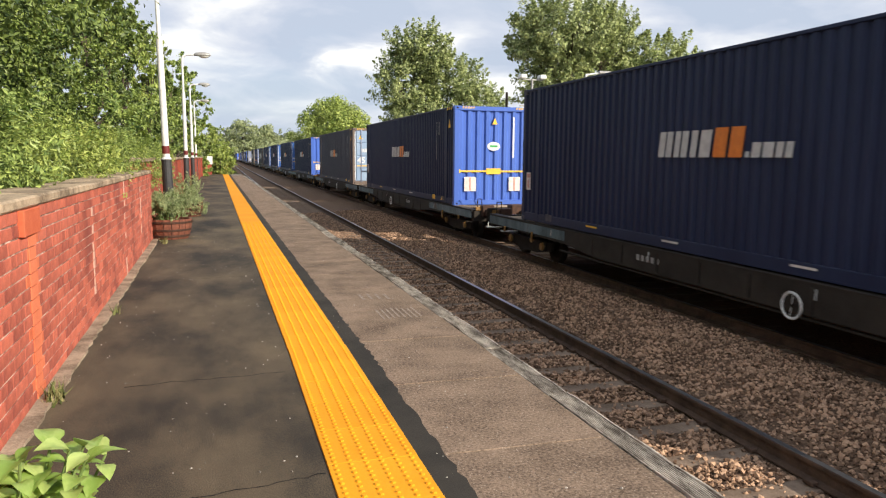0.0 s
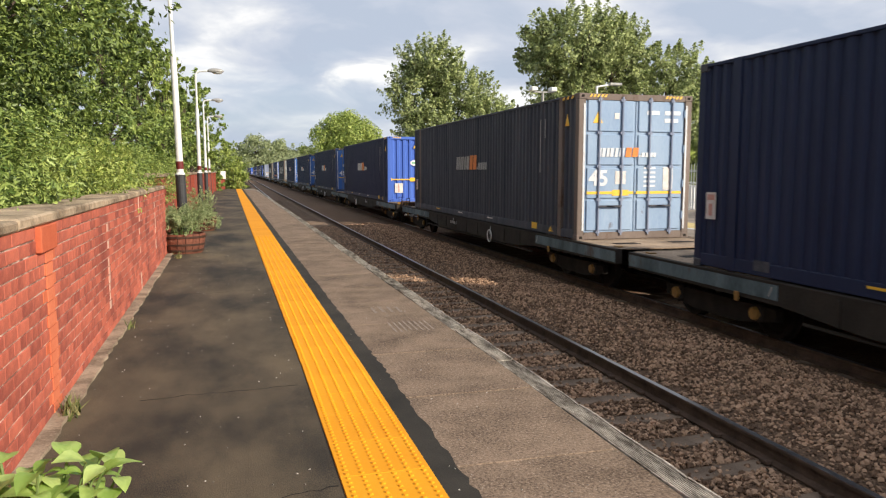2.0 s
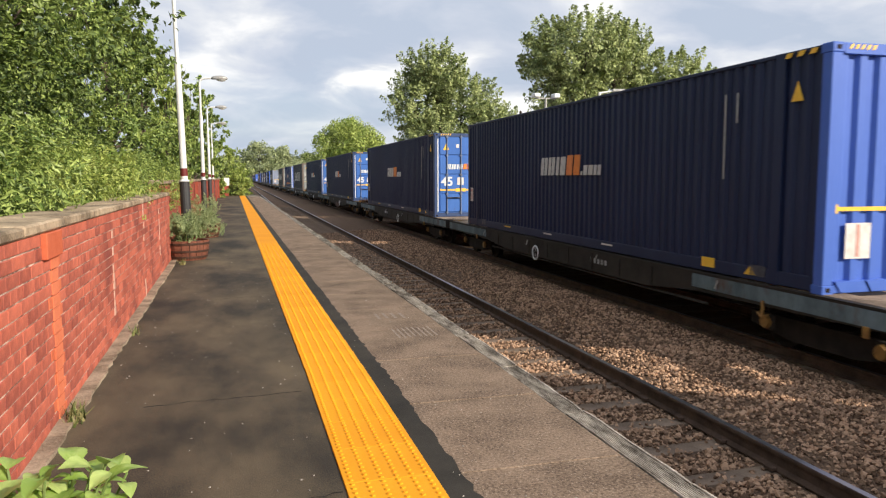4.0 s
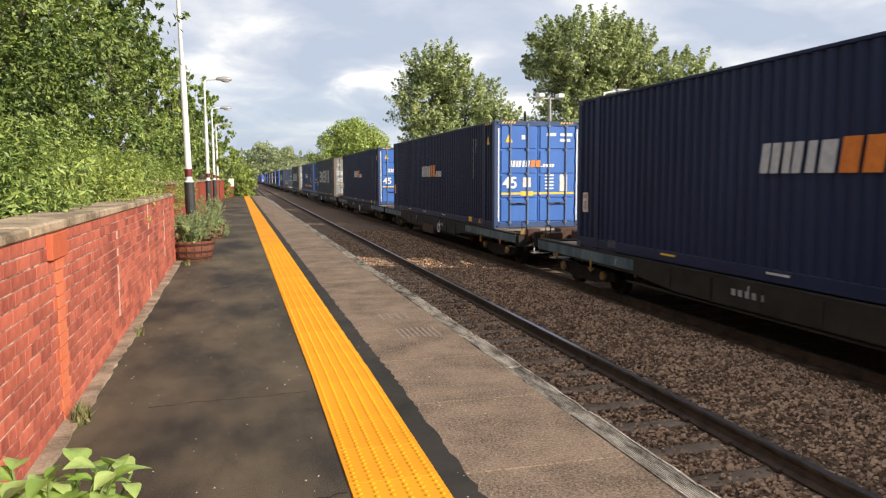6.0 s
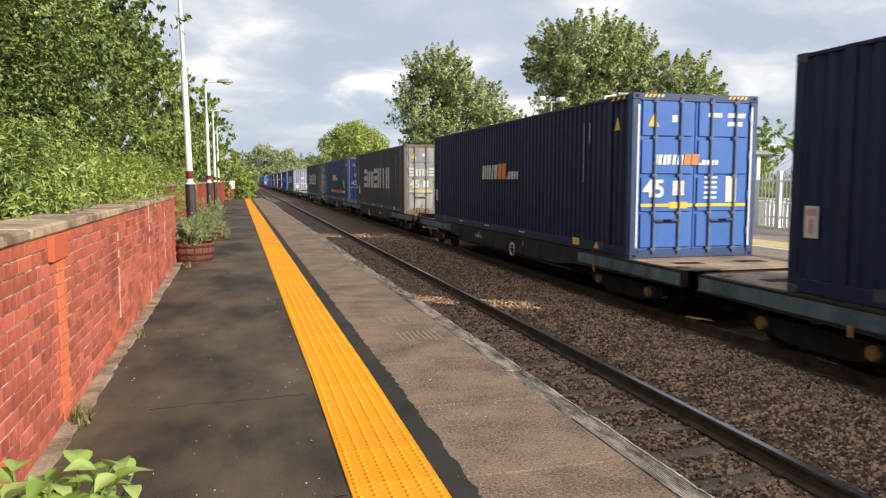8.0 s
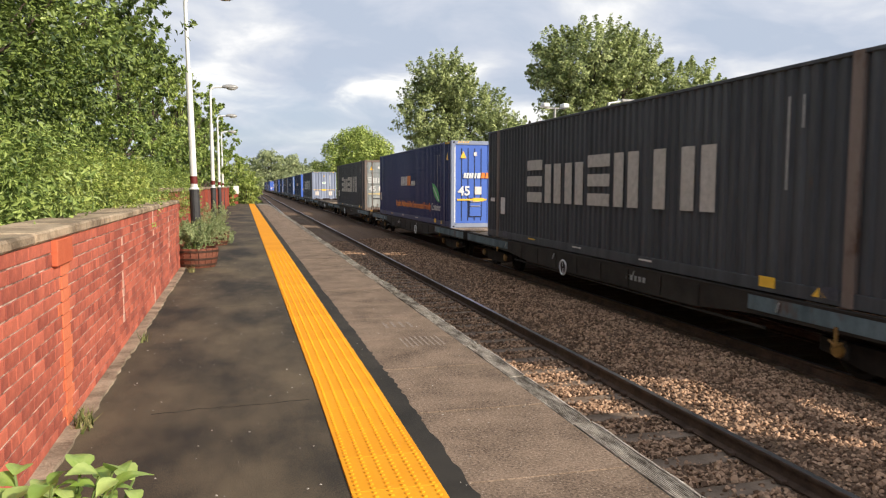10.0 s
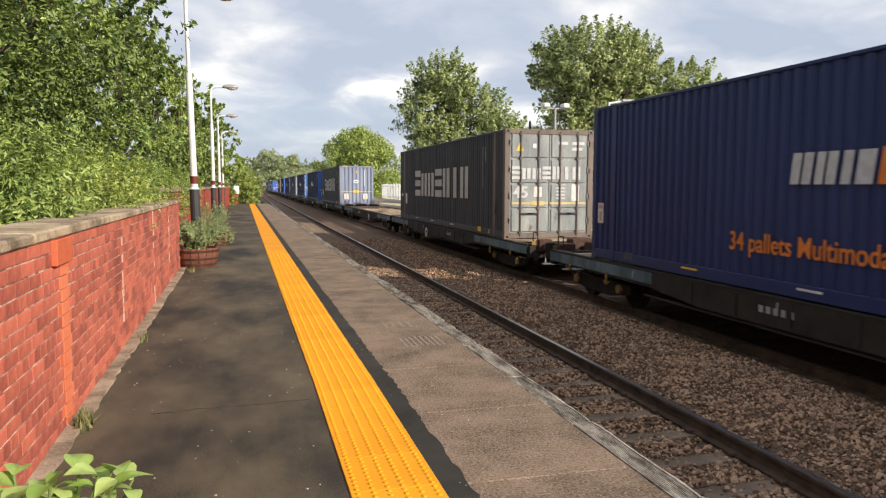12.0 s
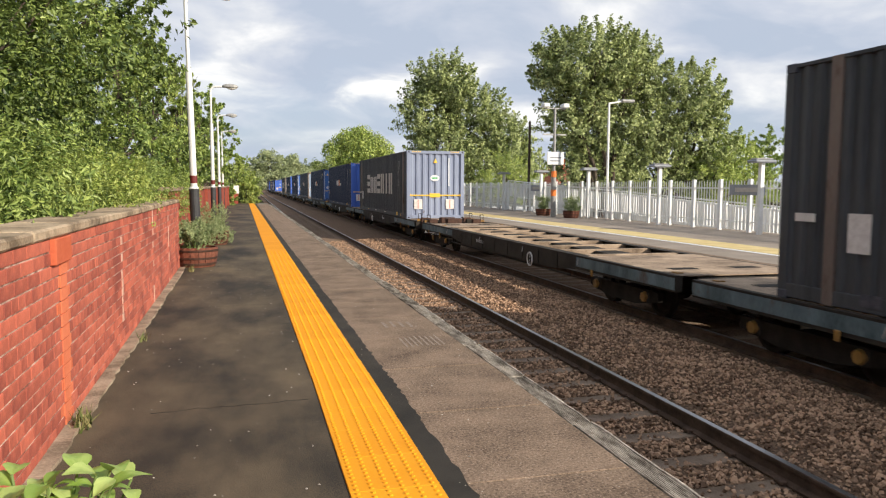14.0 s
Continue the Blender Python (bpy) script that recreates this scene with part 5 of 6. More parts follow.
def travelled(t):
    """Metres that the train has rolled towards the camera, braking gently, with the clip's small unevenness."""
    return 12.6 * t - 0.02 * t * t + float(np.interp(t, [u for u, _ in UNEVEN], [e for _, e in UNEVEN]))


UNEVEN = [(0.0, 0.0), (0.5, -0.04), (1.0, 0.14), (1.5, 0.24), (2.0, -0.17), (2.5, -0.34), (3.0, 0.15), (4.2, -0.1), (5.5, -0.23), (6.0, -0.12), (6.5, -0.13), (7.0, -0.55), (7.5, -0.3),
          (8.0, 0.05), (9.2, 0.0), (10.5, 0.13), (11.0, 0.13), (11.5, -0.35), (12.0, -0.22), (12.5, 0.0), (13.0, 0.04), (13.5, 0.02), (14.0, -0.28)]


FRONTS = [38.2 - TWIN] + [f for k in range(12) for f in (20.6 + TWIN * k, 38.2 + TWIN * k)]
KINDS = ["navy_door", "navy_blind", "old", "navy_blind", "navy_door", "navy_door", "navy_door", "charcoal", "leaf", "charcoal", None, "charcoal_blind", "navy_blind",
         "navy_door", "old", "navy_door", "navy_blind", "charcoal", None, None, "navy_blind", "navy_door", "old", "navy_blind", "charcoal"]
# how far along each wagon its handbrake wheel stands
BRAKE_WHEEL = {0: 11.1, 1: 10.45, 2: 11.45, 5: 7.9, 8: 11.5, 10: 12.0}
ROLLING = []


def make_train():
    masters, wagon = {}, None
    for i, (front, kind) in enumerate(zip(FRONTS, KINDS)):
        if kind:
            if kind not in masters:
                masters[kind] = ob = make_container(kind)
            else:
                ob = copy_thing(masters[kind], pose(0, 0, 0))
            ROLLING.append((ob, SIDE_X, front, FLOOR_Z, 0))
        odd = i % 2 == 1
        if wagon is None:
            wagon = ob = make_wagon()
        else:
            ob = copy_thing(wagon, pose(0, 0, 0))
        for child in ob.children:
            if child.name.startswith("brake_wheel"):
                child.location.y = BRAKE_WHEEL.get(i, 10.8)
        if odd:
            ROLLING.append((ob, FAR_TRACK, front - 2.55, RAIL_Z, 0))
            if i == 5:
                part("equipment_box", cube(-1.30, -1.14, 8.85, 10.5, 0.26, 0.58, 0.02), M["hoop"], ob)
        else:
            ROLLING.append((ob, FAR_TRACK, front - 1.95 + 18.24, RAIL_Z, 180))


make_train()


# ---- things on the near platform ----
def make_lamp_post(y, x, up=0.0, lean=0.0):
    root = thing("platform_lamp", "white lamp post with black foot, red band and grey lantern", "lamp post", "lamps along the near platform", (x, y, 0))
    root.rotation_euler = (0, radians(lean), 0)
    part("foot", bar((0, 0, -0.05), (0, 0, 1.36), 0.092, 0.088, 16), M["black_paint"], root, "black lower section")
    part("band", bar((0, 0, 1.46), (0, 0, 1.60), 0.066, 0.066, 16), M["red_band"], root, "dark red band")
    part("shaft", bar((0, 0, 1.3), (0, 0, 3.5), 0.062, 0.056, 16), M["white_post"], root)
    part("collar", bar((0, 0, 1.36), (0, 0, 1.40), 0.092, 0.066, 16), M["white_post"], root)
    part("upper_shaft", bar((0, 0, 3.5), (0, 0, 4.60 + up), 0.036, 0.033, 14), M["white_post"], root)
    arm = bmesh.new()
    pts = [(0, 0, 4.58 + up), (0.03, 0, 4.68 + up), (0.12, 0, 4.73 + up), (0.45, 0, 4.75 + up)]
    for a, b in zip(pts, pts[1:]):
        rod(arm, a, b, 0.036, 0.034, 8)
    part("arm", arm, M["white_post"], root)
    head = bmesh.new()
    bmesh.ops.create_uvsphere(head, u_segments=14, v_segments=8, radius=1)
    for v in head.verts:
        v.co = Vector((0.64 + v.co.x * 0.28, v.co.y * 0.12, 4.74 + up + max(v.co.z, -0.25) * (0.10 if v.co.z > 0 else 0.12)))
    lantern = part("lantern", head, M["lamp_grey"], root, "grey streetlight lantern")
    bowl = bmesh.new()
    bmesh.ops.create_uvsphere(bowl, u_segments=12, v_segments=6, radius=1)
    for v in bowl.verts:
        v.co = Vector((0.70 + v.co.x * 0.17, v.co.y * 0.09, 4.71 + up + min(v.co.z, 0) * 0.07))
    part("bowl", bowl, M["lamp_lens"], lantern)
    return root


def make_planter(at, seed, tall=0.5, label="half-barrel wooden planter with bushy grey-green shrubs", droop=0):
    rng = np.random.default_rng(seed)
    root = thing("barrel_planter", label, "planter", "planters on the near platform", at)
    n = 18
    for i in range(n):
        a0, a1 = 2 * math.pi * i / n + 0.012, 2 * math.pi * (i + 1) / n - 0.012
        bm = bmesh.new()
        prev = None
        for z, r in ((0.0, 0.32), (0.11, 0.355), (0.22, 0.375), (0.34, 0.38)):
            ring = [bm.verts.new((rr * math.cos(a), rr * math.sin(a), z)) for rr, a in ((r, a0), (r, a1), (r - 0.03, a1), (r - 0.03, a0))]
            if prev:
                for k in range(4):
                    bm.faces.new((prev[k], prev[(k + 1) % 4], ring[(k + 1) % 4], ring[k]))
            else:
                bm.faces.new(ring[::-1])
            prev = ring
        bm.faces.new(prev)
        bmesh.ops.recalc_face_normals(bm, faces=bm.faces[:])
        part("stave", bm, M["barrel"], root)
    for z0, r in ((0.04, 0.345), (0.14, 0.366), (0.27, 0.384)):
        part("hoop", lathe([(r, z0), (r + 0.006, z0), (r + 0.012, z0 + 0.035), (r + 0.006, z0 + 0.035)], 28), M["hoop"], root)
    part("soil", lathe([(0.32, 0.24), (0.345, 0.29), (0.2, 0.30), (0.01, 0.31)], 18), M["soil"], root)
    cl = []
    for i in range(24):
        a, r = rng.uniform(0, 2 * math.pi), rng.uniform(0.04, 0.34)
        cl.append(((r * math.cos(a), r * math.sin(a), rng.uniform(0.36, 0.40 + tall * 0.5)), (0.10, 0.10, 0.10)))
    for i in range(droop):
        a = rng.uniform(0, 2 * math.pi)
        cl.append(((0.34 * math.cos(a), 0.34 * math.sin(a), rng.uniform(0.06, 0.4)), (0.11, 0.11, 0.13)))
    stems = bmesh.new()
    for c, _ in cl:
        rod(stems, (c[0] * 0.4, c[1] * 0.4, 0.27), c, 0.008, 0.004, 5)
    shrub = part("shrub", stems, M["stem"], root)
    c, nrm = spray_points(cl, 6500, rng, 0.17, 22, 1.3, 0.16)
    part("foliage", leaves("foliage", c, nrm, 0.05, rng, M["grey_shrub"], 0.3), None, shrub)
    return root


def leaf_blade(length, width, rng):
    """A broad pointed leaf, folded along its midrib and drooping at the tip."""
    bm = bmesh.new()
    rows = 7
    wid = [0.10, 0.62, 0.95, 1.0, 0.82, 0.48, 0.06]
    prev = None
    for i in range(rows):
        f = i / (rows - 1)
        y, z = length * f, length * (0.16 * math.sin(f * 2.2) - 0.30 * f * f)
        w = width * wid[i] / 2
        ring = [bm.verts.new((x, y + abs(x) * -0.1, z + abs(x) * 0.30 + rng.uniform(-0.002, 0.002))) for x in (-w, -w * 0.5, 0, w * 0.5, w)]
        if prev:
            for k in range(4):
                bm.faces.new((prev[k], prev[k + 1], ring[k + 1], ring[k]))
        prev = ring
    for f in bm.faces:
        f.smooth = True
    return bm


def make_foreground_plant():
    rng = np.random.default_rng(21)
    root = thing("broad_leaved_plant", "fresh green broad-leaved weed growing beside the wall", "plant", at=(-0.60, 2.25, 0))
    stems = 20
    for i in range(stems):
        a, r = rng.uniform(0, 2 * math.pi), rng.uniform(0.03, 0.25)
        tip = Vector((r * math.cos(a) * 1.15 + 0.02, r * math.sin(a) * 0.8, rng.uniform(0.44, 0.60)))
        bm = bmesh.new()
        mid = Vector((tip.x * 0.5, tip.y * 0.5, tip.z * 0.55))
        rod(bm, (tip.x * 0.15, tip.y * 0.15, -0.02), mid, 0.007, 0.006, 6)
        rod(bm, mid, tip, 0.006, 0.004, 6)
        part("stem", bm, M["stem"], root)
        for k in range(6):
            turn = rng.uniform(0, 360)
            pos = mid.lerp(tip, 0.35 + 0.13 * k)
            size = rng.uniform(0.07, 0.118)
            leaf = part("leaf", leaf_blade(size, size * rng.uniform(0.62, 0.8), rng), M["leaf_plant"] if (i, k) != (4, 2) else M["leaf_old"], root)
            leaf.matrix_basis = pose(pos.x, pos.y, pos.z, rng.uniform(-12, 28), rng.uniform(-15, 15), turn)


def make_tufts():
    rng = np.random.default_rng(5)
    for at, k, r in (((-0.97, 4.62, 0.0), 70, 0.07), ((-0.96, 7.1, 0.0), 16, 0.04), ((-0.95, 3.5, 0.0), 14, 0.03), ((-0.95, 12.7, 0.0), 30, 0.06)):
        n = k
        base = np.stack([rng.normal(0, r * 0.4, n), rng.normal(0, r, n), np.zeros(n)], 1)
        out = rng.normal(0, 0.035, (n, 3))
        tip = base + out
        tip[:, 2] = rng.uniform(0.05, 0.13, n)
        s = rng.normal(size=(n, 3)) * 0.006
        s[:, 2] = 0
        v = np.stack([base - s, base + s, tip], 1).reshape(-1, 3)
        ob = part("grass_tuft", mesh_of("grass_tuft", v, np.arange(3 * n).reshape(n, 3), M["grass"]), None)
        ob.location = at
        tagged(ob, "small tuft of grass at the foot of the wall", "grass", "weeds along the wall", "stuff")


for post_y, post_x in ((14.3, -0.95), (26.2, -1.17), (36.8, -1.36), (47.5, -1.55)):
    make_lamp_post(post_y, post_x, 0.13 if post_y < 20 else 0.0, -1.3 if post_y < 20 else -0.4)
make_planter((-0.93, 13.6, 0), 31)
make_planter((-0.86, 18.6, 0), 32, 0.9, "half-barrel wooden planter overgrown by a tall leafy shrub", 26)
make_foreground_plant()
make_tufts()


# ---- far platform ----
FENCE_X = 15.6


def make_fence():
    bay = 1.55
    pale_me = bpy.data.meshes.new("pale")
    bm = bmesh.new()
    prof = [(-0.03, 0.0), (-0.012, -0.012), (0.012, -0.012), (0.03, 0.0)]
    lo = [bm.verts.new((x, y, 0.06)) for y, x in prof]
    hi = [bm.verts.new((x, y, 1.62)) for y, x in prof]
    tip = bm.verts.new((0, 0, 1.70))
    for i in range(3):
        bm.faces.new((lo[i], lo[i + 1], hi[i + 1], hi[i]))
        bm.faces.new((hi[i], hi[i + 1], tip))
    bm.to_mesh(pale_me)
    bm.free()
    pale_me.materials.append(M["fence"])
    far_pales = bmesh.new()
    for i in range(9):
        y = 0.06 + (bay - 0.12) * (i + 0.5) / 9
        box(far_pales, -0.016, -0.004, y - 0.03, y + 0.03, 0.06, 1.66)
    far_me = bpy.data.meshes.new("pales")
    far_pales.to_mesh(far_me)
    far_pales.free()
    far_me.materials.append(M["fence"])
    for b in range(52):
        y0 = 8.0 + bay * b
        root = thing("palisade_fence", "pale galvanised palisade fence panel with pointed uprights", "fence", "fence panels along the far platform", (FENCE_X, y0, 0))
        part("post", cube(-0.06, 0.06, -0.06, 0.06, -0.05, 1.72, 0.008), M["white_post"], root)
        for z in (0.3, 1.4):
            part("rail", cube(0.0, 0.05, 0.06, bay - 0.06, z, z + 0.05), M["fence"], root)
        if b >= 35:
            part("pales", far_me, None, root)
            continue
        for i in range(9):
            pale = part("pale", pale_me, None, root)
            pale.location = (-0.004, 0.06 + (bay - 0.12) * (i + 0.5) / 9, 0)


def make_short_lamp(y, x=15.2):
    root = thing("bollard_lamp", "white square post with a flat dark lamp head", "lamp post", "low lamps on the far platform", (x, y, 0))
    part("post", cube(-0.07, 0.07, -0.07, 0.07, -0.05, 2.2, 0.01), M["white_post"], root)
    part("head", cube(-0.38, 0.38, -0.22, 0.22, 2.2, 2.29, 0.03), M["sign_grey"], root)
    part("cap", cube(-0.3, 0.3, -0.16, 0.16, 2.29, 2.34, 0.02), M["lamp_grey"], root)


def make_cctv_mast(y, x):
    root = thing("camera_mast", "grey steel mast with cameras, white sign and orange bands", "mast", at=(x, y, 0))
    part("base", bar((0, 0, -0.05), (0, 0, 2.0), 0.13, 0.12, 12), M["lamp_grey"], root)
    for z in (1.0, 1.9):
        part("band", bar((0, 0, z), (0, 0, z + 0.3), 0.135, 0.135, 12), M["orange_band"], root, "orange band")
    part("shaft", bar((0, 0, 2.0), (0, 0, 5.2), 0.08, 0.06, 12), M["lamp_grey"], root)
    sign = part("sign_board", cube(-0.42, 0.42, -0.17, -0.13, 2.5, 3.1, 0.01), M["white_paint"], root)
    part("print_bar", cube(-0.3, 0.3, -0.176, -0.17, 2.8, 2.87), M["sign_grey"], sign)
    part("print_bar", cube(-0.3, 0.2, -0.176, -0.17, 2.65, 2.72), M["sign_grey"], sign)
    part("cross_arm", cube(-0.6, 0.6, -0.03, 0.03, 3.9, 3.97), M["lamp_grey"], root)
    part("top_arm", cube(-0.5, 0.55, -0.03, 0.03, 5.14, 5.2), M["lamp_grey"], root)
    for dx in (-0.5, 0.5):
        part("camera_housing", cube(dx - 0.16, dx + 0.16, -0.22, 0.22, 5.2, 5.4, 0.04), M["white_post"], root)


def make_far_lamp(y, x, high=5.3):
    root = thing("street_lamp", "slim white lamp post with a short arm and grey lantern", "lamp post", "tall lamps by the far platform", (x, y, 0))
    part("shaft", bar((0, 0, -0.05), (0, 0, high), 0.065, 0.05, 12), M["white_post"], root)
    part("arm", bar((0, 0, high - 0.05), (0.7, 0, high + 0.08), 0.04, 0.035, 8), M["white_post"], root)
    part("lantern", cube(0.6, 1.25, -0.13, 0.13, high + 0.03, high + 0.16, 0.04), M["lamp_grey"], root)


def make_yard_mast(y, x):
    root = thing("yard_mast", "slim grey mast with cross arms and small floodlights", "mast", at=(x, y, -1.15))
    part("shaft", bar((0, 0, -0.05), (0, 0, 5.3), 0.11, 0.09, 12), M["lamp_grey"], root)
    part("top_arm", bar((0, 0, 5.25), (0.35, -0.05, 5.62), 0.05, 0.045, 8), M["lamp_grey"], root)
    part("lantern", cube(0.25, 0.95, -0.17, 0.12, 5.58, 5.72, 0.04), M["lamp_grey"], root)
    for z, w in ((4.45, 0.45), (3.45, 0.6)):
        part("cross_arm", cube(-w, w, -0.025, 0.025, z - 0.03, z + 0.03), M["lamp_grey"], root)
    for dx in (-0.42, 0.42):
        part("floodlight", cube(dx - 0.15, dx + 0.15, -0.18, 0.1, 4.48, 4.68, 0.05), M["white_post"], root)


def make_pole(y, x):
    root = thing("wooden_pole", "dark weathered wooden pole behind the fence", "pole", at=(x, y, -1.15))
    part("shaft", bar((0, 0, -0.1), (0.03, 0, 6.75), 0.10, 0.08, 10), M["bark"], root)
    part("cap", bar((0.03, 0, 6.75), (0.03, 0, 6.85), 0.09, 0.03, 10), M["bark"], root)


def make_house(at, w, d, h, label):
    root = thing("house", label, "house", "brick houses behind the far platform", at)
    part("wall", cube(0, w, 0, d, -0.2, h), M["house_brick"], root)
    roof = bmesh.new()
    pts = [(-0.3, -0.3, h), (w + 0.3, -0.3, h), (w + 0.3, d + 0.3, h), (-0.3, d + 0.3, h), (-0.3, d / 2, h + d * 0.36), (w + 0.3, d / 2, h + d * 0.36)]
    v = [roof.verts.new(p) for p in pts]
    for f in ((0, 1, 5, 4), (2, 3, 4, 5), (0, 4, 3), (1, 2, 5), (0, 3, 2, 1)):
        roof.faces.new([v[i] for i in f])
    part("roof", roof, M["roof"], root)
    stack = part("chimney", cube(w * 0.2, w * 0.2 + 0.8, d / 2 - 0.4, d / 2 + 0.4, h + d * 0.2, h + d * 0.36 + 0.9, 0.02), M["house_brick"], root)
    part("chimney_pot", bar((w * 0.2 + 0.4, d / 2, h + d * 0.36 + 0.85), (w * 0.2 + 0.4, d / 2, h + d * 0.36 + 1.3), 0.14, 0.12, 10), M["roof"], stack)
    for z in (0.9, 3.5):
        if z + 1.3 < h + 0.2:
            for k in range(max(1, int(w // 3))):
                x = 0.9 + 2.8 * k
                win = part("window", cube(x, x + 1.2, -0.05, 0.02, z, z + 1.3), M["white_paint"], root)
                part("pane", cube(x + 0.08, x + 0.56, -0.06, -0.05, z + 0.08, z + 1.22), M["glass"], win)
                part("pane", cube(x + 0.64, x + 1.12, -0.06, -0.05, z + 0.08, z + 1.22), M["glass"], win)
            for k in range(max(1, int(d // 3))):
                y = 0.9 + 2.8 * k
                win = part("window", cube(-0.05, 0.02, y, y + 1.2, z, z + 1.3), M["white_paint"], root)
                part("pane", cube(-0.06, -0.05, y + 0.08, y + 0.56, z + 0.08, z + 1.22), M["glass"], win)
                part("pane", cube(-0.06, -0.05, y + 0.64, y + 1.12, z + 0.08, z + 1.22), M["glass"], win)
    return root


make_fence()
for y in (19.4, 25.2, 31.3, 37.0, 43.0):
    make_short_lamp(y)
make_cctv_mast(33.0, 14.2)
make_far_lamp(31.0, 16.0)
make_yard_mast(24.0, 23.0)
make_pole(45.0, 17.6)
make_planter((14.5, 31.6, 0), 41, 0.9, "half-barrel planter with tall green grasses by the mast")
make_planter((14.3, 34.5, 0), 42, 0.9, "half-barrel planter with tall green grasses by the mast")
for y, x in ((19.6, 15.5), (37.5, 15.5)):
    board = thing("station_board", "grey station sign board fixed to the fence", "sign", "sign boards on the far fence", (x, y, 1.2))
    part("board", cube(-0.03, 0.03, 0, 1.7, 0.0, 0.34, 0.006), M["sign_grey"], board)
    part("print_bar", cube(-0.036, -0.03, 0.3, 1.4, 0.1, 0.24), M["logo_cream"], board)
make_house((30.9, 70.0, -1.2), 4, 6, 2.6, "red brick house with pale windows behind the fence")
make_house((74.0, 72.0, -1.2), 9, 7, 2.8, "red brick house with a dark tiled roof")


def make_balustrade():
    """The white railing of the ramp that climbs behind the fence, and the ramp's pale parapet behind it."""
    rise, low, span = 0.0395, 0.26, 40.0
    root = thing("ramp_railing", "white painted railing with close upright bars along the ramp", "railing", at=(17.3, 8.0, 0))
    z_at = lambda y: low + rise * y
    for d, h in ((0.0, 0.05), (-0.13, 0.03), (-1.02, 0.04)):
        bm = cube(-0.03, 0.03, 0, span, 0, h)
        for v in bm.verts:
            v.co.z += z_at(v.co.y) + d
        part("rail", bm, M["white_paint"], root)
    first = part("upright", cube(-0.02, 0.02, -0.02, 0.02, -1.0, -0.11), M["white_paint"], root)
    for i in range(190):
        ob = first if i == 0 else part("upright", first.data, None, root)
        ob.location = (0, 0.1 + i * (span - 0.2) / 189, z_at(0.1 + i * (span - 0.2) / 189))
    for i in range(11):
        y = 4.0 * i
        part("rail_post", cube(-0.05, 0.05, y - 0.05, y + 0.05, -1.18, z_at(y) + 0.03), M["white_paint"], root)
    wall = bmesh.new()
    box(wall, 19.2, 19.4, 8, 48, -1.3, 0.0)
    for v in wall.verts:
        if v.co.z > -1:
            v.co.z = 0.02 + rise * (v.co.y - 8)
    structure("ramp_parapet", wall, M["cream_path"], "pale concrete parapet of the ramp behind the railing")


make_balustrade()


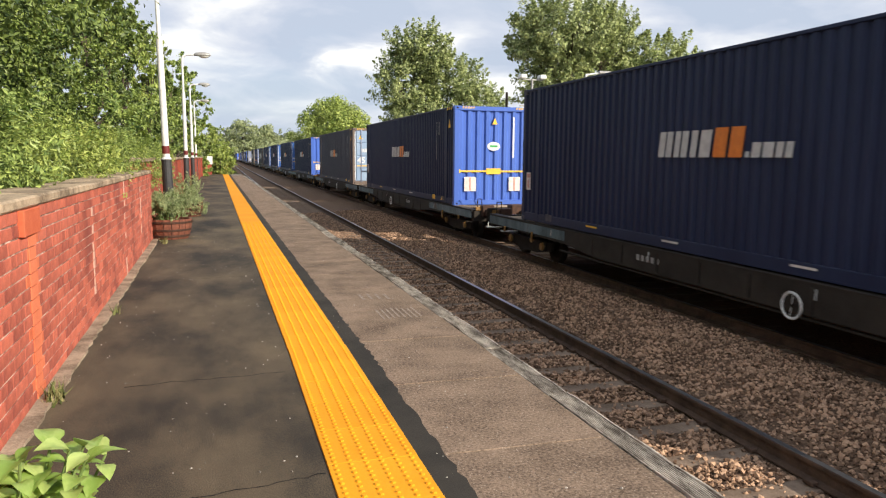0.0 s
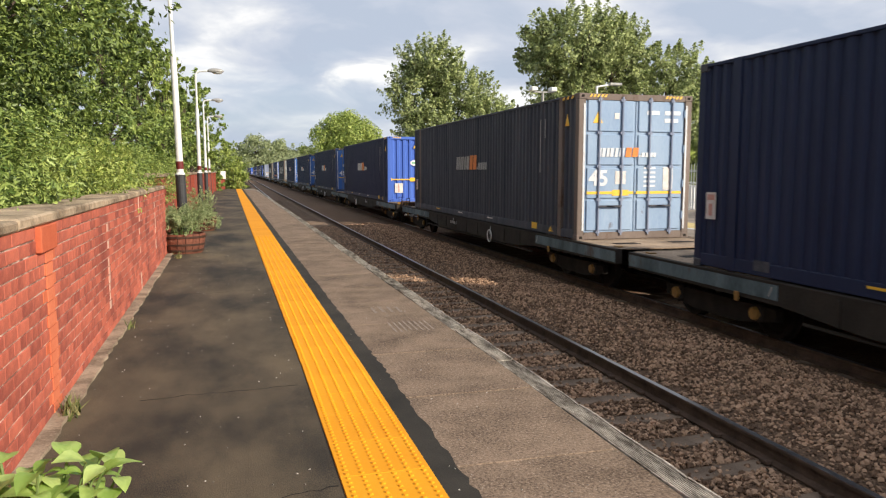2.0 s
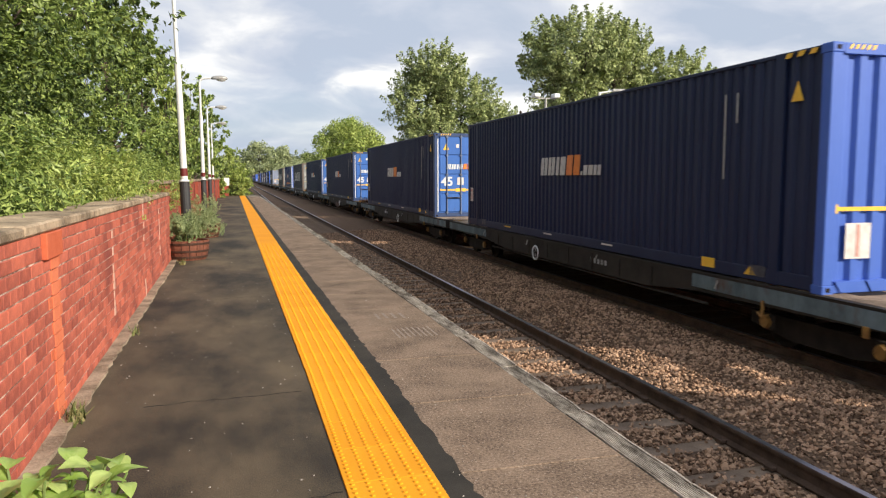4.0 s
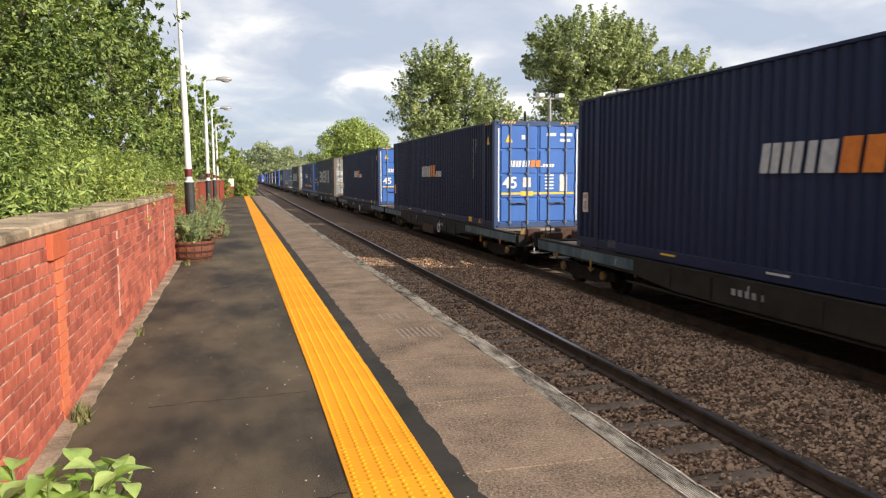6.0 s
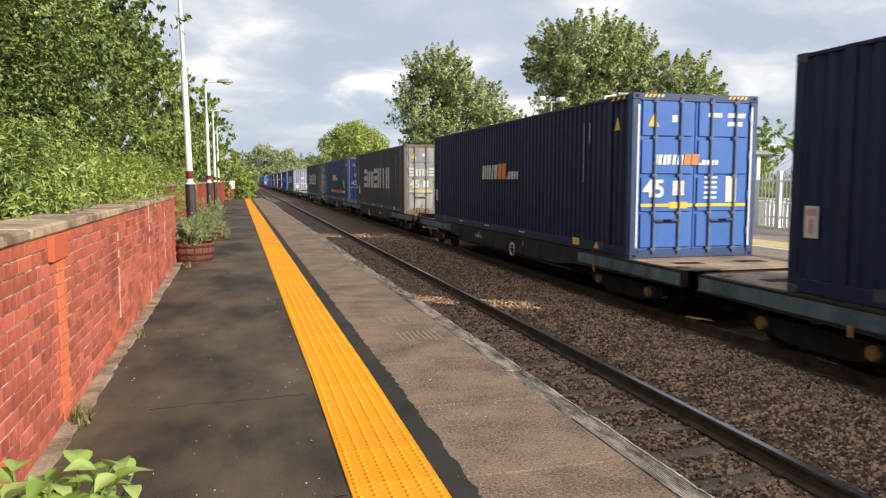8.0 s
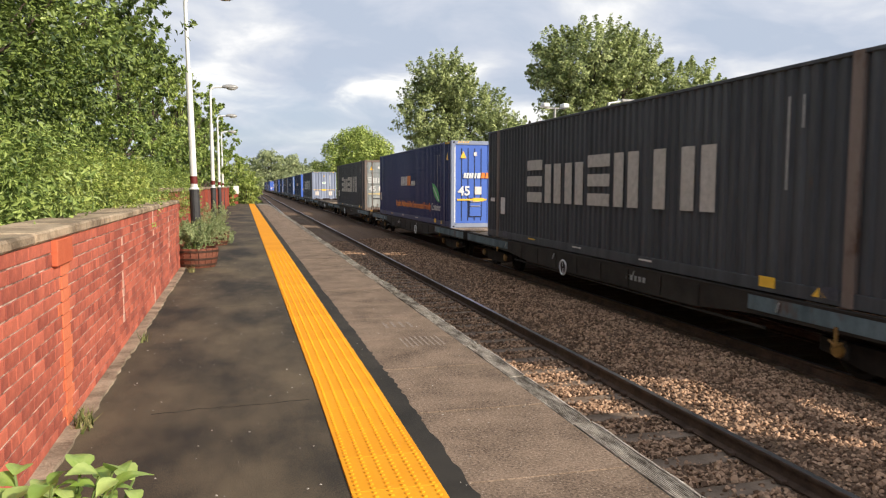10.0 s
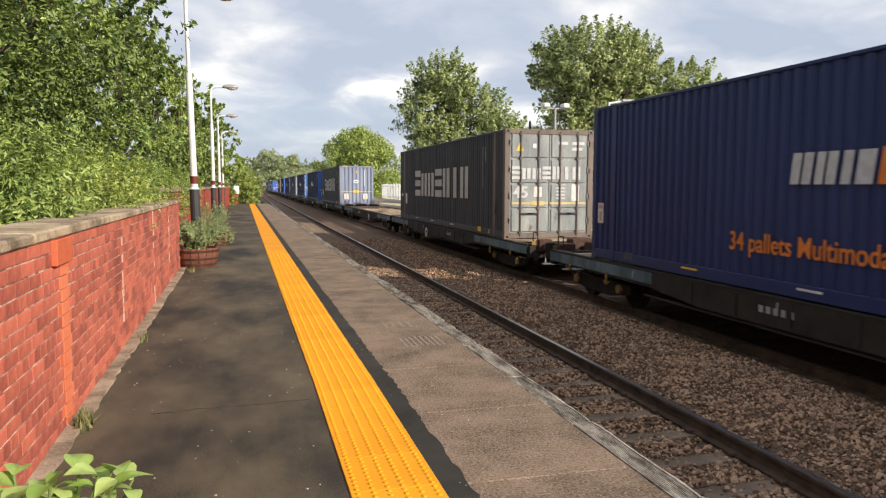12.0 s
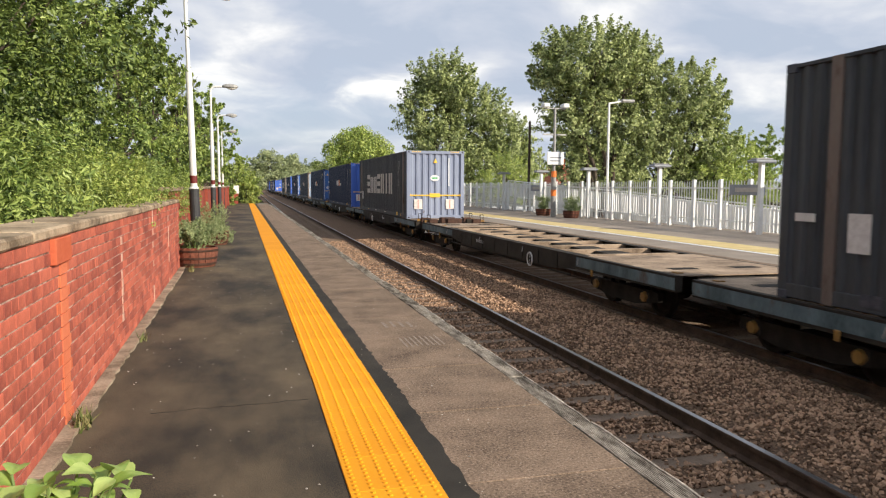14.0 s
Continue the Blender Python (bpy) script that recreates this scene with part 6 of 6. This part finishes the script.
# ---- trees ----
def make_trees():
    r = lambda s: np.random.default_rng(s)
    g = "trees behind the far platform"
    lobed_tree("tree", (19.4, 37.5, -1.15), ((-1.5, 0, 9.2, 2.4, 1.75), (-3.2, 0.2, 8.7, 1.2, 1.2), (1.3, 0.6, 8.9, 2.0, 1.6), (-2.0, 0.4, 6.4, 1.5, 1.2), (0.2, 1.2, 5.8, 2.3, 1.6), (-1.0, 1.4, 3.4, 1.5, 1.3), (1.2, 1.6, 3.2, 1.6, 1.4)),
               M["leaf_sunny"], r(51), 78000, 0.185, 0.95, "large green broadleaf tree with a wind-tossed many-stemmed crown", g, per=85)
    lobed_tree("tree", (24.0, 38.0, -1.15), ((0.0, 0, 7.6, 2.5, 1.6), (1.7, 0.2, 6.9, 1.2, 1.3), (-1.9, 0.4, 5.8, 1.9, 1.5), (1.0, 0.3, 4.8, 2.3, 1.6), (-1.2, 0.8, 3.6, 2.1, 1.4), (1.6, 0.6, 2.9, 2.0, 1.3)),
               M["leaf_sunny"], r(52), 60000, 0.185, 0.85, "green broadleaf tree leaning against the large one", g, per=85)
    lobed_tree("tree", (27.6, 38.2, -1.15), ((0.1, 0, 4.3, 1.5, 1.1), (-1.6, -0.8, 3.2, 1.6, 1.3), (1.4, 0.3, 2.9, 1.3, 1.2)),
               M["leaf_light"], r(58), 18000, 0.16, 0.8, "low yellow-green bushy tree behind the fence", g)
    lobed_tree("tree", (17.0, 60.0, -1.15), ((-1.2, 0, 11.0, 2.3, 1.6), (-2.8, 0, 8.4, 1.7, 2.0), (1.6, 0.5, 8.9, 2.3, 1.8), (4.0, 0.5, 6.6, 2.1, 1.7), (-1.2, 0, 5.4, 2.5, 2.0), (2.8, 0.6, 4.2, 2.8, 2.0), (6.0, 1.0, 4.1, 1.7, 1.6)),
               M["leaf_sunny"], r(53), 78000, 0.24, 1.25, "tall green tree with a leaning pointed crown", g)
    lobed_tree("tree", (18.6, 52.0, -1.15), ((0, 0, 3.6, 1.5, 1.2), (-1.2, 0, 2.6, 1.2, 1.0), (1.3, 0, 2.7, 1.2, 1.1)), M["leaf_light"], r(54), 9000, 0.12, 0.9, "feathery yellow-green young tree behind the fence", g)
    tree("tree", (17.6, 121.0, -1.1), 11.6, 7.0, M["leaf_light"], r(55), 32000, 0.40, "rounded yellow-green tree by the line", group=g, crown_from=0.02, clumps=130)
    tree("tree", (30.0, 42.0, -1.15), 5.6, 3.0, M["leaf_light"], r(56), 10000, 0.22, "low light green tree behind the fence", group=g, crown_from=0.1)
    tree("tree", (48.0, 60.0, -1.15), 7.8, 4.0, M["leaf_mid"], r(57), 9000, 0.3, "dark green tree beyond the houses", group=g, crown_from=0.1)
    g = "trees behind the brick wall"
    for i, (x, y, h, s, m, n, lf) in enumerate(((-4.3, 6.5, 8.0, 2.6, "leaf_dark", 84000, 0.075), (-5.4, 9.5, 10.5, 3.4, "leaf_dark", 84000, 0.088), (-4.5, 13.0, 9.4, 2.7, "leaf_mid", 66000, 0.092),
                                                (-6.2, 16.5, 11.0, 3.4, "leaf_dark", 46000, 0.13), (-4.8, 20.0, 9.8, 2.9, "leaf_mid", 42000, 0.13), (-7.0, 24.0, 11.5, 3.6, "leaf_dark", 24000, 0.18),
                                                (-4.3, 28.0, 8.6, 2.3, "leaf_dark", 20000, 0.17), (-4.4, 38.0, 8.0, 2.6, "leaf_mid", 16000, 0.2), (-4.0, 46.0, 8.2, 2.6, "leaf_light", 14000, 0.22),
                                                (-3.4, 55.0, 8.0, 2.8, "leaf_mid", 13000, 0.25), (-3.6, 66.0, 7.6, 3.2, "leaf_mid", 12000, 0.28), (-6.5, 82.0, 9.0, 4.0, "leaf_mid", 10000, 0.36))):
        tree("tree", (x, y, 0), h, s, M[m], r(70 + i), n, lf, "dense leafy tree crowding over the brick wall", group=g, crown_from=0.05, clumps=30, mass=(0.24, 0.40))
    # hedge and nettles along the wall
    for i in range(9):
        y = 4.2 + 2.0 * i
        rng = r(90 + i)
        root = thing("shrub", "light green nettles and shrubs growing behind the wall", "shrub", "undergrowth behind the wall", (-1.95, y, 0))
        cl, wood = [], bmesh.new()
        for k in range(16):
            p = (rng.uniform(-0.5, 0.42), rng.uniform(-1.0, 1.0), rng.uniform(0.8, 1.5))
            cl.append((p, (0.28, 0.30, 0.26)))
            rod(wood, (p[0] * 0.6, p[1] * 0.8, -0.05), p, 0.02, 0.008, 5)
        part("stems", wood, M["stem"], root)
        c, nrm = spray_points(cl, 14000, rng, 0.26, 26, 0.9, 0.22)
        part("foliage", leaves("foliage", c, nrm, 0.062, rng, M["leaf_light"] if i % 3 != 1 else M["leaf_mid"], 0.36), None, root)
    rng = r(130)
    for x, y, s, h in ((-0.2, 61.5, 0.9, 1.9), (0.3, 63.5, 1.0, 2.2), (-1.2, 64.0, 1.2, 3.4)):
        root = thing("shrub", "green bush overgrowing the end of the platform", "shrub", "bushes at the platform end", (x, y, -0.9))
        cl = [((rng.normal(0, s * 0.4), rng.normal(0, s * 0.4), rng.uniform(0.4, h + 0.9)), (0.5, 0.5, 0.5)) for k in range(16)]
        wood = bmesh.new()
        for c, _ in cl:
            rod(wood, (0, 0, -0.3), c, 0.03, 0.01, 5)
        part("stems", wood, M["bark"], root)
        c, nrm = spray_points(cl, 3000, rng, 0.5, 30)
        part("foliage", leaves("foliage", c, nrm, 0.2, rng, M["leaf_light"]), None, root)
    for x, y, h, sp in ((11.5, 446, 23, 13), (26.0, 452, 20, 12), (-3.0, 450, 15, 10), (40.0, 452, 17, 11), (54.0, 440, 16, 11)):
        tree("tree", (x, y, -1.2), h, sp, M["leaf_haze"], r(int(200 + x)), 7000, 1.3, "hazy green tree at the far end of the line", group="distant trees", crown_from=0.03, clumps=60)
    # distant woods
    for name, x0, x1, y0, y1, h, n, sd in (("distant_woods", -30, 60, 440, 470, 17, 16000, 140), ("line_side_woods", 13, 40, 150, 330, 8, 16000, 141), ("line_side_woods", -40, -7, 95, 330, 9, 16000, 142),
                                           ("line_side_woods", 60, 160, 90, 140, 6, 12000, 143)):
        rng = r(sd)
        cl = []
        for k in range(90):
            hh = h * rng.uniform(0.55, 1.0)
            k2 = h * rng.uniform(0.18, 0.34)
            cl.append(((rng.uniform(x0, x1), rng.uniform(y0, y1), -1.2 + hh - k2), (k2 * 1.2, k2 * 1.2, k2)))
            cl.append(((cl[-1][0][0], cl[-1][0][1], -1.2 + hh * 0.4), (k2 * 1.3, k2 * 1.3, hh * 0.42)))
        c, nrm = cloud_points(cl, n, rng, 0.6)
        ob = part(name, leaves(name, c, nrm, 0.05 * h if y0 < 400 else 1.1, rng, M["leaf_haze"], 0.8), None)
        tagged(ob, "hazy green woods in the distance beside the line", "woods", kind="stuff")


make_trees()


# ---- movement ----
def motions():
    times = [t for t, _ in UNEVEN]
    for ob, x, y, z, turn in ROLLING:
        walk(ob, [(t, pose(x, y - travelled(t), z, 0, 0, turn)) for t in times])


motions()
